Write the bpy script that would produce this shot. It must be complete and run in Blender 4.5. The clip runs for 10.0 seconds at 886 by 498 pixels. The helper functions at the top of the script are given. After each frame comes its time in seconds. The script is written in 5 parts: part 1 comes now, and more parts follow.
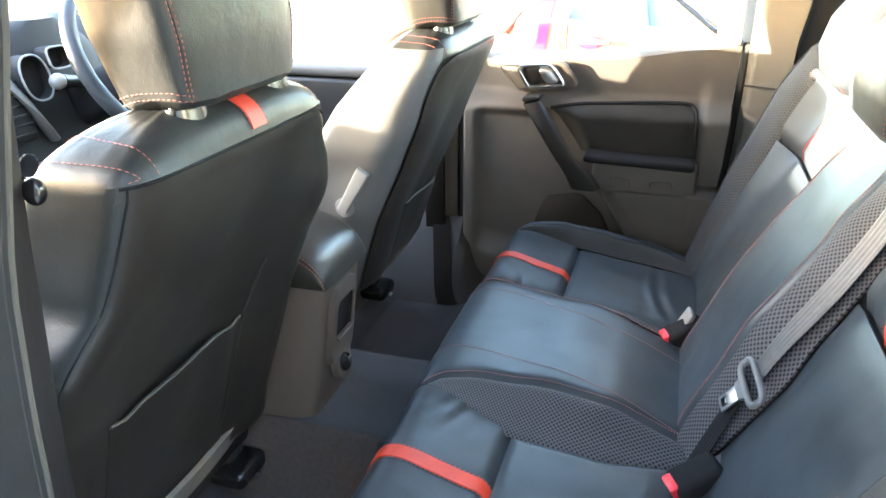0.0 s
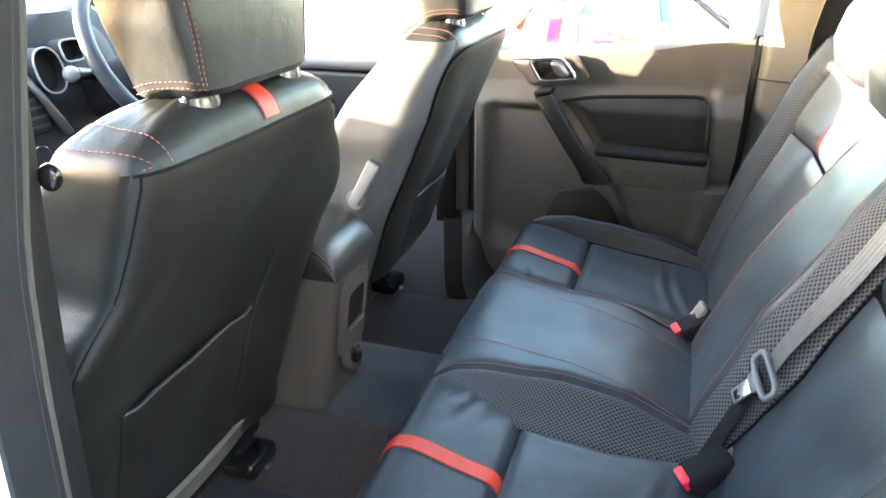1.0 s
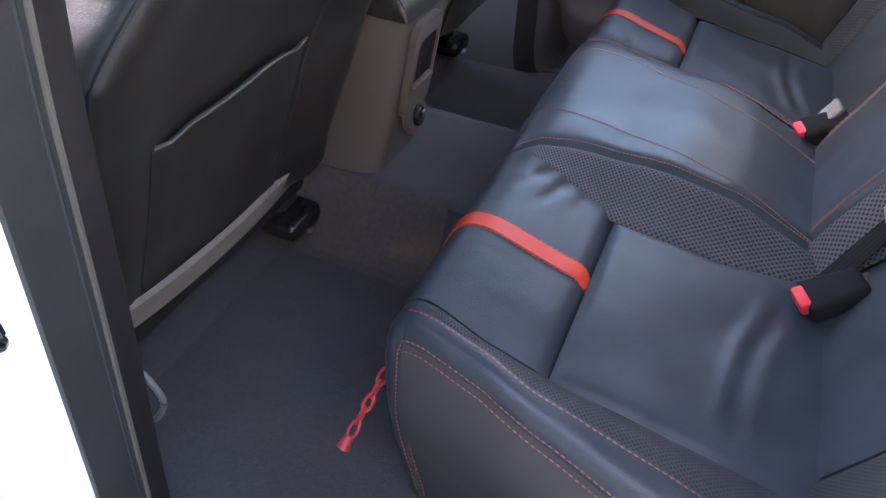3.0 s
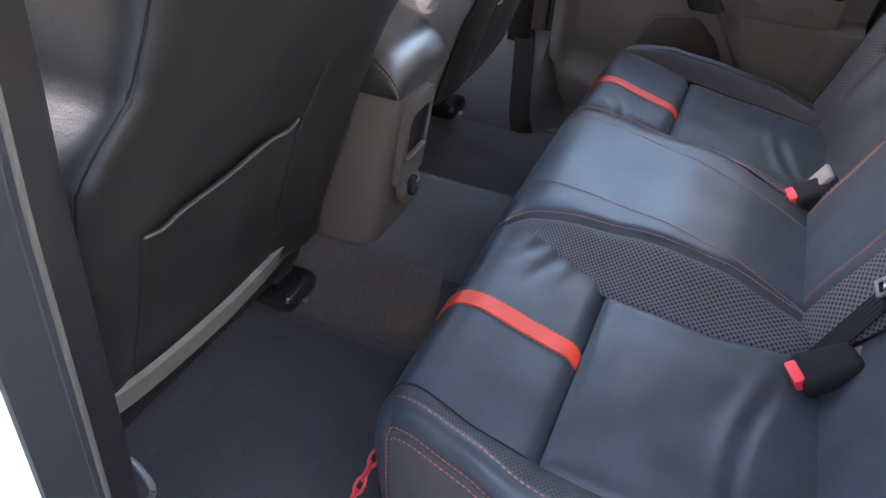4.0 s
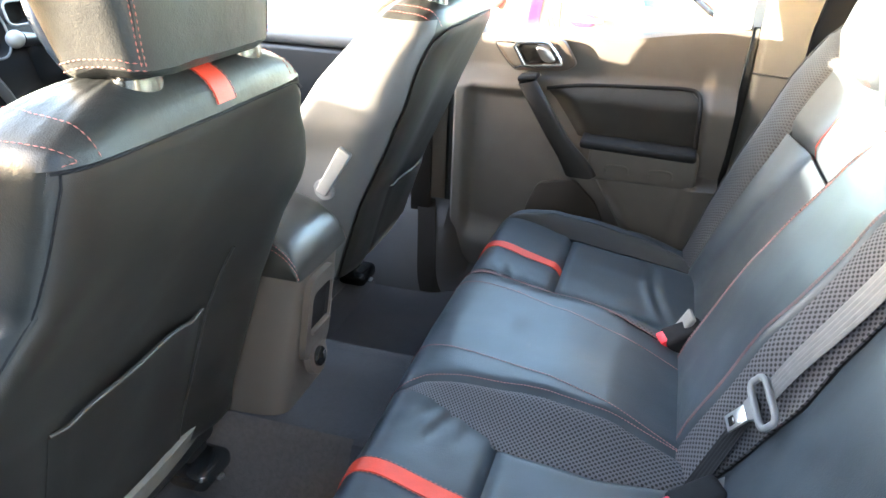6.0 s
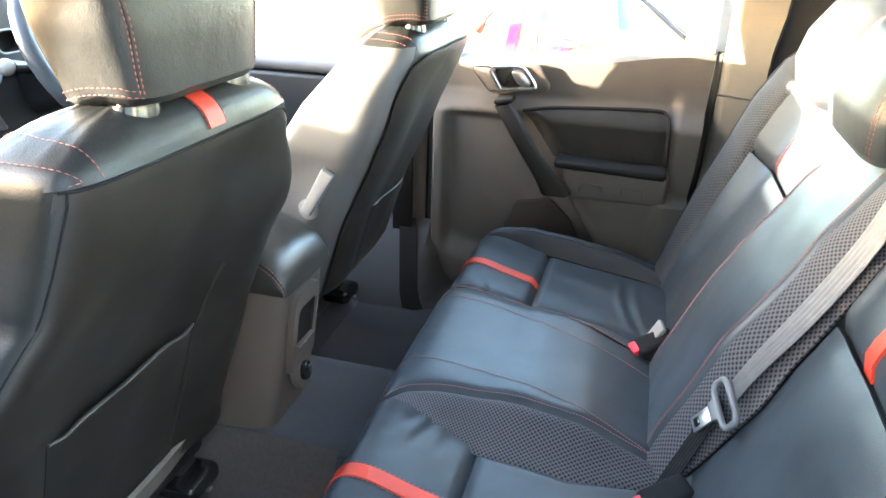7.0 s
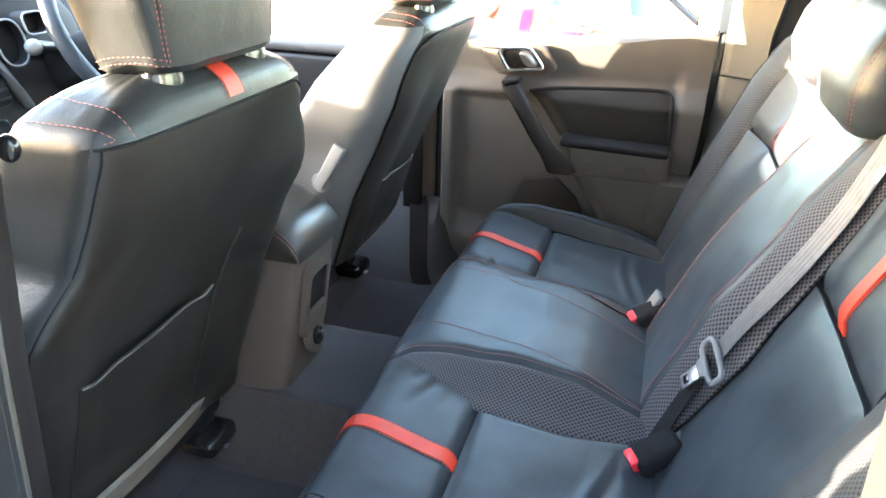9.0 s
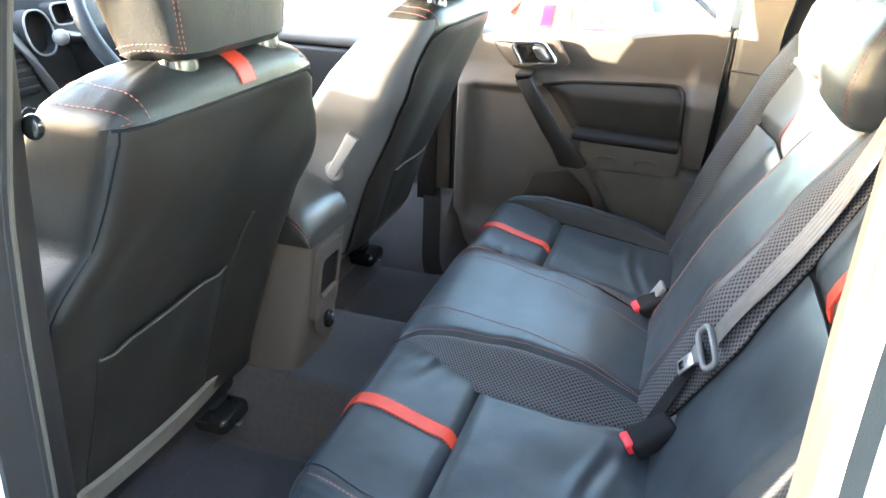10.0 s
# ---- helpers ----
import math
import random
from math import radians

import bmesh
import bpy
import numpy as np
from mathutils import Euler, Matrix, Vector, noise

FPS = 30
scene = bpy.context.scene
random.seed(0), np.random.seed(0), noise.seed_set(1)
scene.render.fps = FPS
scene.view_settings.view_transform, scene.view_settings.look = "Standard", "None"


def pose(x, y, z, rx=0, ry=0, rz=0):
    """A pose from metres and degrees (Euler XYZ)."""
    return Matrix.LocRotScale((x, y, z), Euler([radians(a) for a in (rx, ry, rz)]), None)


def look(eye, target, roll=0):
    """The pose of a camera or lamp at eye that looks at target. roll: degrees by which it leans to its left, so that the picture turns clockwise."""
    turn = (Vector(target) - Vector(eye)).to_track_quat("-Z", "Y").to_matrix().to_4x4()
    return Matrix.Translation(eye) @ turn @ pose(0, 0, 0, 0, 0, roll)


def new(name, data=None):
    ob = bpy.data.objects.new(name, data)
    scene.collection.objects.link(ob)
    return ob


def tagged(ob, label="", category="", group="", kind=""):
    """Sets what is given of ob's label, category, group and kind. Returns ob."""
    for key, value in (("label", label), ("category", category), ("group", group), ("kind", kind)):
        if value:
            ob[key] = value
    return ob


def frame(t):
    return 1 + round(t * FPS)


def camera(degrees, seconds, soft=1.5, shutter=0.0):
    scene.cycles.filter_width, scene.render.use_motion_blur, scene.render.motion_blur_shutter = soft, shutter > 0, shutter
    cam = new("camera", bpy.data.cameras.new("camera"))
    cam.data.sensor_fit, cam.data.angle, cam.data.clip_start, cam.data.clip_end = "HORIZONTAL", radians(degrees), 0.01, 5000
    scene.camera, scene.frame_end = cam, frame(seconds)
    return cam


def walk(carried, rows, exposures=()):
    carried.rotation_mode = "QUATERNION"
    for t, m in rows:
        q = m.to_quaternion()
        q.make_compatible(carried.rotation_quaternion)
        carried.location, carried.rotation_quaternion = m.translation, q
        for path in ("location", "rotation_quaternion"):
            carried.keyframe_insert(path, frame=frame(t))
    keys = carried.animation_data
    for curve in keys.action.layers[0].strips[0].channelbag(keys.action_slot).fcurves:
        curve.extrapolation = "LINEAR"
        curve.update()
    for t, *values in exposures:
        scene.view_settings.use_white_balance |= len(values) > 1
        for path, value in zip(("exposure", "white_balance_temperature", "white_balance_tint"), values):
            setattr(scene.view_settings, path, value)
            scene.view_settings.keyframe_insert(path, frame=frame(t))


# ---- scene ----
cam = camera(61.9, 10.0)
PATH = [
    (0, (0.326, -1.0, 0.923), (-0.235, 0.75, 0.133), -0.5),
    (0.5, (0.327, -1.004, 0.92), (-0.245, 0.741, 0.128), -0.7),
    (1, (0.324, -1.003, 0.916), (-0.26, 0.735, 0.119), -0.6),
    (1.5, (0.313, -0.982, 0.904), (-0.304, 0.752, 0.122), 0.3),
    (2, (0.27, -0.947, 0.862), (-0.332, 0.698, -0.104), 2.0),
    (2.5, (0.225, -0.928, 0.814), (-0.293, 0.556, -0.423), 4.7),
    (2.7, (0.214, -0.918, 0.803), (-0.293, 0.525, -0.486), 5.4),
    (3.8, (0.216, -0.876, 0.826), (-0.367, 0.586, -0.408), 4.0),
    (4, (0.22, -0.876, 0.837), (-0.354, 0.618, -0.362), 3.9),
    (4.5, (0.237, -0.883, 0.858), (-0.321, 0.691, -0.243), 3.7),
    (5, (0.263, -0.886, 0.878), (-0.281, 0.759, -0.121), 3.2),
    (5.5, (0.279, -0.894, 0.895), (-0.246, 0.805, -0.02), 2.7),
    (6, (0.291, -0.914, 0.909), (-0.213, 0.824, 0.057), 2.1),
    (7.5, (0.315, -0.976, 0.922), (-0.147, 0.802, 0.129), 2.1),
    (8, (0.321, -0.989, 0.919), (-0.147, 0.786, 0.126), 2.1),
    (8.5, (0.328, -1.002, 0.917), (-0.153, 0.763, 0.109), 1.9),
    (9, (0.338, -1.015, 0.917), (-0.162, 0.736, 0.091), 1.8),
    (9.5, (0.348, -1.028, 0.918), (-0.172, 0.711, 0.079), 1.8),
    (10, (0.37, -1.042, 0.918), (-0.183, 0.688, 0.081), 2.0),
]
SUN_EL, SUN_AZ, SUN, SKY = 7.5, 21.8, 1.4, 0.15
SUN_ROT = 90.0 + 180.0 - SUN_AZ
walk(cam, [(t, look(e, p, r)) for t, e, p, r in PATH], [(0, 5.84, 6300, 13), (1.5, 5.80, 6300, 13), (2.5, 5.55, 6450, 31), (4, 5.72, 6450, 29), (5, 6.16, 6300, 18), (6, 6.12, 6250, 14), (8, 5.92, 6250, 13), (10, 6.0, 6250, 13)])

# ---- world, sun ----
world = bpy.data.worlds.new("sky")
scene.world = world
world.use_nodes = True
wn = world.node_tree
sky = wn.nodes.new("ShaderNodeTexSky")
sky.sky_type, sky.sun_disc = "NISHITA", False
sky.dust_density = 1.2
sky.sun_elevation, sky.sun_rotation = radians(SUN_EL), radians(SUN_ROT)
bg = wn.nodes["Background"]
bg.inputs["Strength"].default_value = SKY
wn.links.new(sky.outputs["Color"], bg.inputs["Color"])
sun = new("sun", bpy.data.lights.new("sun", "SUN"))
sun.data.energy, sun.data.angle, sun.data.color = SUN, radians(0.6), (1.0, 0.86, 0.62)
ex, ey = -math.cos(radians(SUN_EL)) * math.cos(radians(SUN_AZ)), -math.cos(radians(SUN_EL)) * math.sin(radians(SUN_AZ))
sun.matrix_world = look((ex * 6, ey * 6, 6 * math.sin(radians(SUN_EL)) + 0.6), (0, 0, 0.6))


# ---- materials ----
def mat(name, color, rough=0.5, metal=0.0, bump=(), vary=0.0, vary_scale=6.0, coat=0.0, coat_rough=0.05, spec=0.5, sheen=0.0, rvary=0.0):
    """A principled surface; bump: (scale, strength, distance) of noise relief, vary: how far the colour wanders."""
    m = bpy.data.materials.new(name)
    m.use_nodes = True
    t = m.node_tree
    b = t.nodes["Principled BSDF"]
    b.inputs["Base Color"].default_value = (*color, 1)
    b.inputs["Roughness"].default_value, b.inputs["Metallic"].default_value = rough, metal
    b.inputs["Coat Weight"].default_value, b.inputs["Coat Roughness"].default_value = coat, coat_rough
    b.inputs["Specular IOR Level"].default_value = spec
    b.inputs["Sheen Weight"].default_value = sheen
    co = t.nodes.new("ShaderNodeTexCoord")
    if vary:
        n = t.nodes.new("ShaderNodeTexNoise")
        n.inputs["Scale"].default_value, n.inputs["Detail"].default_value = vary_scale, 6
        t.links.new(co.outputs["Object"], n.inputs["Vector"])
        r = t.nodes.new("ShaderNodeMapRange")
        r.inputs["From Min"].default_value, r.inputs["From Max"].default_value = 0.3, 0.7
        r.inputs["To Min"].default_value, r.inputs["To Max"].default_value = 1 - vary, 1 + vary
        t.links.new(n.outputs["Fac"], r.inputs["Value"])
        x = t.nodes.new("ShaderNodeVectorMath")
        x.operation = "SCALE"
        x.inputs[0].default_value = color
        t.links.new(r.outputs[0], x.inputs["Scale"])
        t.links.new(x.outputs[0], b.inputs["Base Color"])
        if rvary:
            q = t.nodes.new("ShaderNodeMapRange")
            q.inputs["From Min"].default_value, q.inputs["From Max"].default_value = 0.3, 0.7
            q.inputs["To Min"].default_value, q.inputs["To Max"].default_value = rough - rvary, rough + rvary
            t.links.new(n.outputs["Fac"], q.inputs["Value"])
            t.links.new(q.outputs[0], b.inputs["Roughness"])
    last = None
    for scale, strength, dist, *kind in bump:
        n = t.nodes.new("ShaderNodeTexVoronoi" if kind else "ShaderNodeTexNoise")
        n.inputs["Scale"].default_value = scale
        t.links.new(co.outputs["Object"], n.inputs["Vector"])
        u = t.nodes.new("ShaderNodeBump")
        u.inputs["Strength"].default_value, u.inputs["Distance"].default_value = strength, dist
        t.links.new(n.outputs["Distance" if kind else "Fac"], u.inputs["Height"])
        if last:
            t.links.new(last.outputs[0], u.inputs["Normal"])
        last = u
    if last:
        t.links.new(last.outputs[0], b.inputs["Normal"])
    return m


def mesh_cloth(name, pitch, dark, light):
    """Woven spacer mesh: staggered dark holes in a grey net, laid out in the UV map in metres."""
    m = mat(name, light, 0.75)
    t = m.node_tree
    b = t.nodes["Principled BSDF"]
    uv = t.nodes.new("ShaderNodeUVMap")
    sep = t.nodes.new("ShaderNodeSeparateXYZ")
    t.links.new(uv.outputs[0], sep.inputs[0])

    def op(kind, a, c):
        n = t.nodes.new("ShaderNodeMath")
        n.operation = kind
        for i, v in enumerate((a, c)):
            if isinstance(v, (int, float)):
                n.inputs[i].default_value = v
            else:
                t.links.new(v, n.inputs[i])
        return n.outputs[0]
    k = 2 * math.pi / pitch
    a = op("SINE", op("MULTIPLY", sep.outputs[0], k), 0)
    c = op("SINE", op("MULTIPLY", sep.outputs[1], k), 0)
    h = op("MULTIPLY", a, c)
    r = t.nodes.new("ShaderNodeMapRange")
    r.inputs["From Min"].default_value, r.inputs["From Max"].default_value = 0.02, 0.30
    t.links.new(h, r.inputs["Value"])
    x = t.nodes.new("ShaderNodeMix")
    x.data_type = "RGBA"
    x.inputs["A"].default_value, x.inputs["B"].default_value = (*light, 1), (*dark, 1)
    t.links.new(r.outputs[0], x.inputs["Factor"])
    t.links.new(x.outputs["Result"], b.inputs["Base Color"])
    u = t.nodes.new("ShaderNodeBump")
    u.invert = True
    u.inputs["Strength"].default_value, u.inputs["Distance"].default_value = 0.6, 0.001
    t.links.new(r.outputs[0], u.inputs["Height"])
    t.links.new(u.outputs[0], b.inputs["Normal"])
    return m


# Blue of the reflected sky is tinted into this black leather.
LEATHER = mat("black leather", (0.033, 0.042, 0.052), 0.42, bump=((700, 0.25, 0.0006, 1), (9, 0.3, 0.010), (45, 0.12, 0.002)), vary=0.25, vary_scale=14, rvary=0.06, spec=0.34)
# Same leather, darker and less blue for the weaker light on the front seats.
LEATHER_DIM = mat("black leather dimmed for front seats", (0.018, 0.0200, 0.0200), 0.44, bump=((700, 0.25, 0.0006, 1), (9, 0.3, 0.010), (45, 0.2, 0.003), (150, 0.14, 0.0016)), vary=0.22, vary_scale=14, rvary=0.06, spec=0.42)
LEATHER_BACK = mat("black seat back vinyl", (0.0240, 0.0212, 0.0178), 0.40, spec=0.4, bump=((900, 0.2, 0.0005, 1), (7, 0.25, 0.012)), vary=0.2, vary_scale=9, rvary=0.05)
RED = mat("red leather stripe", (0.62, 0.045, 0.018), 0.45, bump=((800, 0.3, 0.0006, 1),), vary=0.12, vary_scale=40)
SEAM = mat("dusty pink thread", (0.30, 0.14, 0.135), 0.6)
INSET = mat("dark door inset vinyl", (0.029, 0.027, 0.024), 0.7, spec=0.3, bump=((900, 0.3, 0.0005, 1),), vary=0.12, vary_scale=20)
THREAD = mat("red thread", (0.33, 0.105, 0.09), 0.7)
MESHC = mesh_cloth("black spacer mesh", 0.0060, (0.008, 0.008, 0.010), (0.088, 0.086, 0.098))
MESHS = mesh_cloth("grey side mesh", 0.0048, (0.010, 0.011, 0.013), (0.038, 0.041, 0.047))
SIDE_VINYL = mat("dark grey side vinyl", (0.038, 0.036, 0.039), 0.55, bump=((800, 0.25, 0.0005, 1), (9, 0.2, 0.01)), vary=0.15, vary_scale=14)
CLOTH = mat("black woven cloth", (0.022, 0.022, 0.023), 0.8, bump=((900, 0.5, 0.001, 1),), vary=0.2, vary_scale=30, sheen=0.1)
SIDE_GREY = mat("grey trim and lit seat side", (0.12, 0.12, 0.118), 0.5, bump=((900, 0.25, 0.0005, 1),), vary=0.1)
CARPET = mat("charcoal carpet", (0.030, 0.027, 0.031), 0.95, bump=((700, 0.7, 0.002), (60, 0.05, 0.004)), vary=0.22, vary_scale=220, sheen=0.2)
CARPET_B = mat("brown grey carpet", (0.060, 0.048, 0.044), 0.95, bump=((700, 0.6, 0.002),), vary=0.18, vary_scale=160, sheen=0.2)
PANEL = mat("taupe door plastic", (0.108, 0.097, 0.086), 0.55, bump=((1100, 0.3, 0.0005, 1),), vary=0.06, vary_scale=20)
PANEL_DK = mat("dark taupe plastic", (0.098, 0.076, 0.061), 0.55, bump=((1100, 0.3, 0.0005, 1),), vary=0.08)
BLACKP = mat("black plastic", (0.016, 0.015, 0.0145), 0.42, bump=((1000, 0.25, 0.0005, 1),), vary=0.12)
BLACKG = mat("glossy black plastic", (0.012, 0.012, 0.012), 0.18, vary=0.1)
GREYP = mat("pale grey plastic", (0.23, 0.23, 0.225), 0.42, bump=((900, 0.15, 0.0004, 1),), vary=0.05)
BELTC = mat("dark brown belt cover", (0.016, 0.013, 0.011), 0.9, spec=0.12, bump=((1000, 0.25, 0.0005, 1),), vary=0.12)
DASHP = mat("soft black dashboard plastic", (0.014, 0.014, 0.015), 0.72, spec=0.3, bump=((900, 0.3, 0.0006, 1),), vary=0.12)
GRABP = mat("dark brown grab handle plastic", (0.015, 0.0125, 0.011), 0.5, spec=0.3, bump=((900, 0.3, 0.0006, 1),), vary=0.12)
LIDL = mat("black armrest leather", (0.030, 0.028, 0.024), 0.36, spec=0.55, bump=((700, 0.22, 0.0005, 1), (30, 0.1, 0.003)), vary=0.2, vary_scale=20, rvary=0.05)
BIND = mat("olive grey binding", (0.062, 0.056, 0.045), 0.6, bump=((600, 0.3, 0.0006),), vary=0.1)
STRAP = mat("black lap webbing", (0.011, 0.011, 0.013), 0.85, spec=0.2, bump=((600, 0.5, 0.0008),), vary=0.12, vary_scale=80)
GREYT = mat("mid grey plastic", (0.16, 0.165, 0.175), 0.38, bump=((900, 0.15, 0.0004, 1),), vary=0.06)
CHROME = mat("satin chrome", (0.72, 0.71, 0.69), 0.16, 1.0, vary=0.05)
STEEL = mat("zinc steel", (0.55, 0.56, 0.58), 0.32, 1.0, vary=0.15, vary_scale=60)
GUNMETAL = mat("dark satin metal", (0.13, 0.13, 0.125), 0.25, 1.0, vary=0.1)
REDP = mat("red buckle plastic", (0.72, 0.03, 0.045), 0.4, vary=0.06)
CHAIN = mat("dark red plastic", (0.36, 0.022, 0.026), 0.45, vary=0.1, vary_scale=40)
WEB = mat("grey seat belt webbing", (0.160, 0.162, 0.168), 0.6, bump=((600, 0.5, 0.0008),), vary=0.12, vary_scale=80, sheen=0.2)
PAINT_W = mat("white body paint", (0.80, 0.80, 0.78), 0.25, coat=0.8, vary=0.02)
PAINT_R = mat("red body paint", (0.50, 0.085, 0.055), 0.2, coat=1.0, vary=0.04)
RUBBER = mat("black rubber seal", (0.012, 0.012, 0.012), 0.6, bump=((300, 0.2, 0.0006),), vary=0.25, vary_scale=30)
SILLP = mat("brown grey kick plate plastic", (0.052, 0.047, 0.045), 0.65, spec=0.3, bump=((1100, 0.3, 0.0005, 1),), vary=0.1)
POCKET = mat("dark brown pocket vinyl", (0.042, 0.035, 0.030), 0.75, spec=0.25, bump=((900, 0.3, 0.0005, 1),), vary=0.12)
LINER = mat("pale grey headlining", (0.37, 0.35, 0.335), 0.9, bump=((700, 0.4, 0.001),), vary=0.05)
TRIM_P = mat("beige pillar plastic", (0.078, 0.074, 0.065), 0.55, bump=((1100, 0.3, 0.0005, 1),), vary=0.05)
PILLAR = mat("brown black pillar plastic", (0.014, 0.0115, 0.0115), 0.7, spec=0.2, bump=((1000, 0.25, 0.0005, 1),), vary=0.12)
TYRE = mat("tyre rubber", (0.02, 0.02, 0.02), 0.8, vary=0.2)
ASPHALT = mat("pale concrete yard", (0.42, 0.41, 0.39), 0.9, bump=((200, 0.5, 0.004), (6, 0.3, 0.02)), vary=0.15, vary_scale=2)
# for the unseen wall that holds back sky light
BLOCKER = mat("grey light blocker", (0.24, 0.23, 0.22), 0.9, bump=((60, 0.4, 0.004), (6, 0.3, 0.02)), vary=0.12, vary_scale=3)
HEM = mat("taupe hem webbing", (0.185, 0.160, 0.128), 0.7, bump=((600, 0.4, 0.0008),), vary=0.12, vary_scale=30)
LAMP_R = mat("red lamp lens", (0.42, 0.016, 0.05), 0.1, coat=1.0, vary=0.05)
DIAL = mat("dial face", (0.008, 0.009, 0.010), 0.8, spec=0.15, vary=0.2, vary_scale=90)
GLASS = bpy.data.materials.new("clear glass")
GLASS.use_nodes = True
_g = GLASS.node_tree.nodes["Principled BSDF"]
_g.inputs["Base Color"].default_value, _g.inputs["Roughness"].default_value = (0.9, 0.95, 0.93, 1), 0.02
_g.inputs["Transmission Weight"].default_value, _g.inputs["IOR"].default_value = 1.0, 1.1
# The tint is a light control: it dims what comes in from behind.
GLASS_T = bpy.data.materials.new("rear glass tinted to cut light from behind")
GLASS_T.use_nodes = True
_g = GLASS_T.node_tree.nodes["Principled BSDF"]
_g.inputs["Base Color"].default_value, _g.inputs["Roughness"].default_value = (0.66, 0.68, 0.68, 1), 0.02
_g.inputs["Transmission Weight"].default_value, _g.inputs["IOR"].default_value = 1.0, 1.1
GLASS_D = mat("tinted car glass", (0.16, 0.20, 0.185), 0.06, coat=0.5, vary=0.1)


# ---- shape helpers ----
def part(name, bm, material, parent=None, label="", smooth=True):
    """Links a bmesh as one mesh object, under a thing or a part."""
    me = bpy.data.meshes.new(name)
    bmesh.ops.recalc_face_normals(bm, faces=bm.faces)
    bm.to_mesh(me)
    bm.free()
    if smooth:
        me.shade_smooth()
        try:
            me.set_sharp_from_angle(angle=radians(40))
        except AttributeError:
            pass
    me.materials.append(material)
    ob = new(name, me)
    if parent:
        ob.parent = parent
    if label:
        ob["label"] = label
    if "stitching" in name:
        ob["kind"] = "stuff"
    return ob


def thing(name, label, category, group="", at=(0, 0, 0)):
    ob = tagged(new(name), label, category, group)
    ob.location = at
    return ob


def rbox(size, at=(0, 0, 0), bevel=0.005, seg=2, turn=None, taper=None, bm=None):
    """A box with rounded edges; taper: (x, y) factors at its top."""
    b = bmesh.new()
    bmesh.ops.create_cube(b, size=1)
    for v in b.verts:
        v.co = Vector((v.co.x * size[0], v.co.y * size[1], v.co.z * size[2]))
        if taper and v.co.z > 0:
            v.co.x *= taper[0]
            v.co.y *= taper[1]
    if bevel:
        bmesh.ops.bevel(b, geom=b.edges[:], offset=bevel, segments=seg, affect="EDGES", profile=0.5)
    m = Matrix.Translation(at) @ (turn if turn else Matrix())
    b.transform(m)
    return join(bm, b)


def join(bm, b):
    if bm is None:
        return b
    me = bpy.data.meshes.new("tmp")
    b.to_mesh(me)
    bm.from_mesh(me)
    bpy.data.meshes.remove(me)
    b.free()
    return bm


def spline(pts, n=8):
    """Points along a smooth curve through pts."""
    p = [Vector(q) for q in pts]
    p = [2 * p[0] - p[1], *p, 2 * p[-1] - p[-2]]
    out = []
    for i in range(1, len(p) - 2):
        a, b, c, d = p[i - 1:i + 3]
        for k in range(n):
            t = k / n
            out.append(0.5 * (2 * b + (c - a) * t + (2 * a - 5 * b + 4 * c - d) * t * t + (3 * b - a - 3 * c + d) * t ** 3))
    out.append(p[-2])
    return out


def tube(pts, r, seg=8, bm=None, closed=False, flat=1.0, up=(0, 0, 1)):
    """A tube along points; r a number or a function of 0..1; flat squeezes it across."""
    b = bmesh.new()
    pts = [Vector(p) for p in pts]
    rings, n = [], len(pts)
    for i, p in enumerate(pts):
        a = pts[(i - 1) % n] if closed or i else p
        c = pts[(i + 1) % n] if closed or i < n - 1 else p
        d = (c - a).normalized()
        s = d.cross(Vector(up))
        s = s.normalized() if s.length > 1e-4 else d.orthogonal().normalized()
        u = s.cross(d)
        q = r(i / max(1, n - 1)) if callable(r) else r
        rings.append([b.verts.new(p + s * math.cos(2 * math.pi * k / seg) * q + u * math.sin(2 * math.pi * k / seg) * q * flat) for k in range(seg)])
    for i in range(n if closed else n - 1):
        a, c = rings[i], rings[(i + 1) % n]
        for k in range(seg):
            b.faces.new((a[k], a[(k + 1) % seg], c[(k + 1) % seg], c[k]))
    if not closed:
        b.faces.new(rings[0][::-1])
        b.faces.new(rings[-1])
    return join(bm, b)


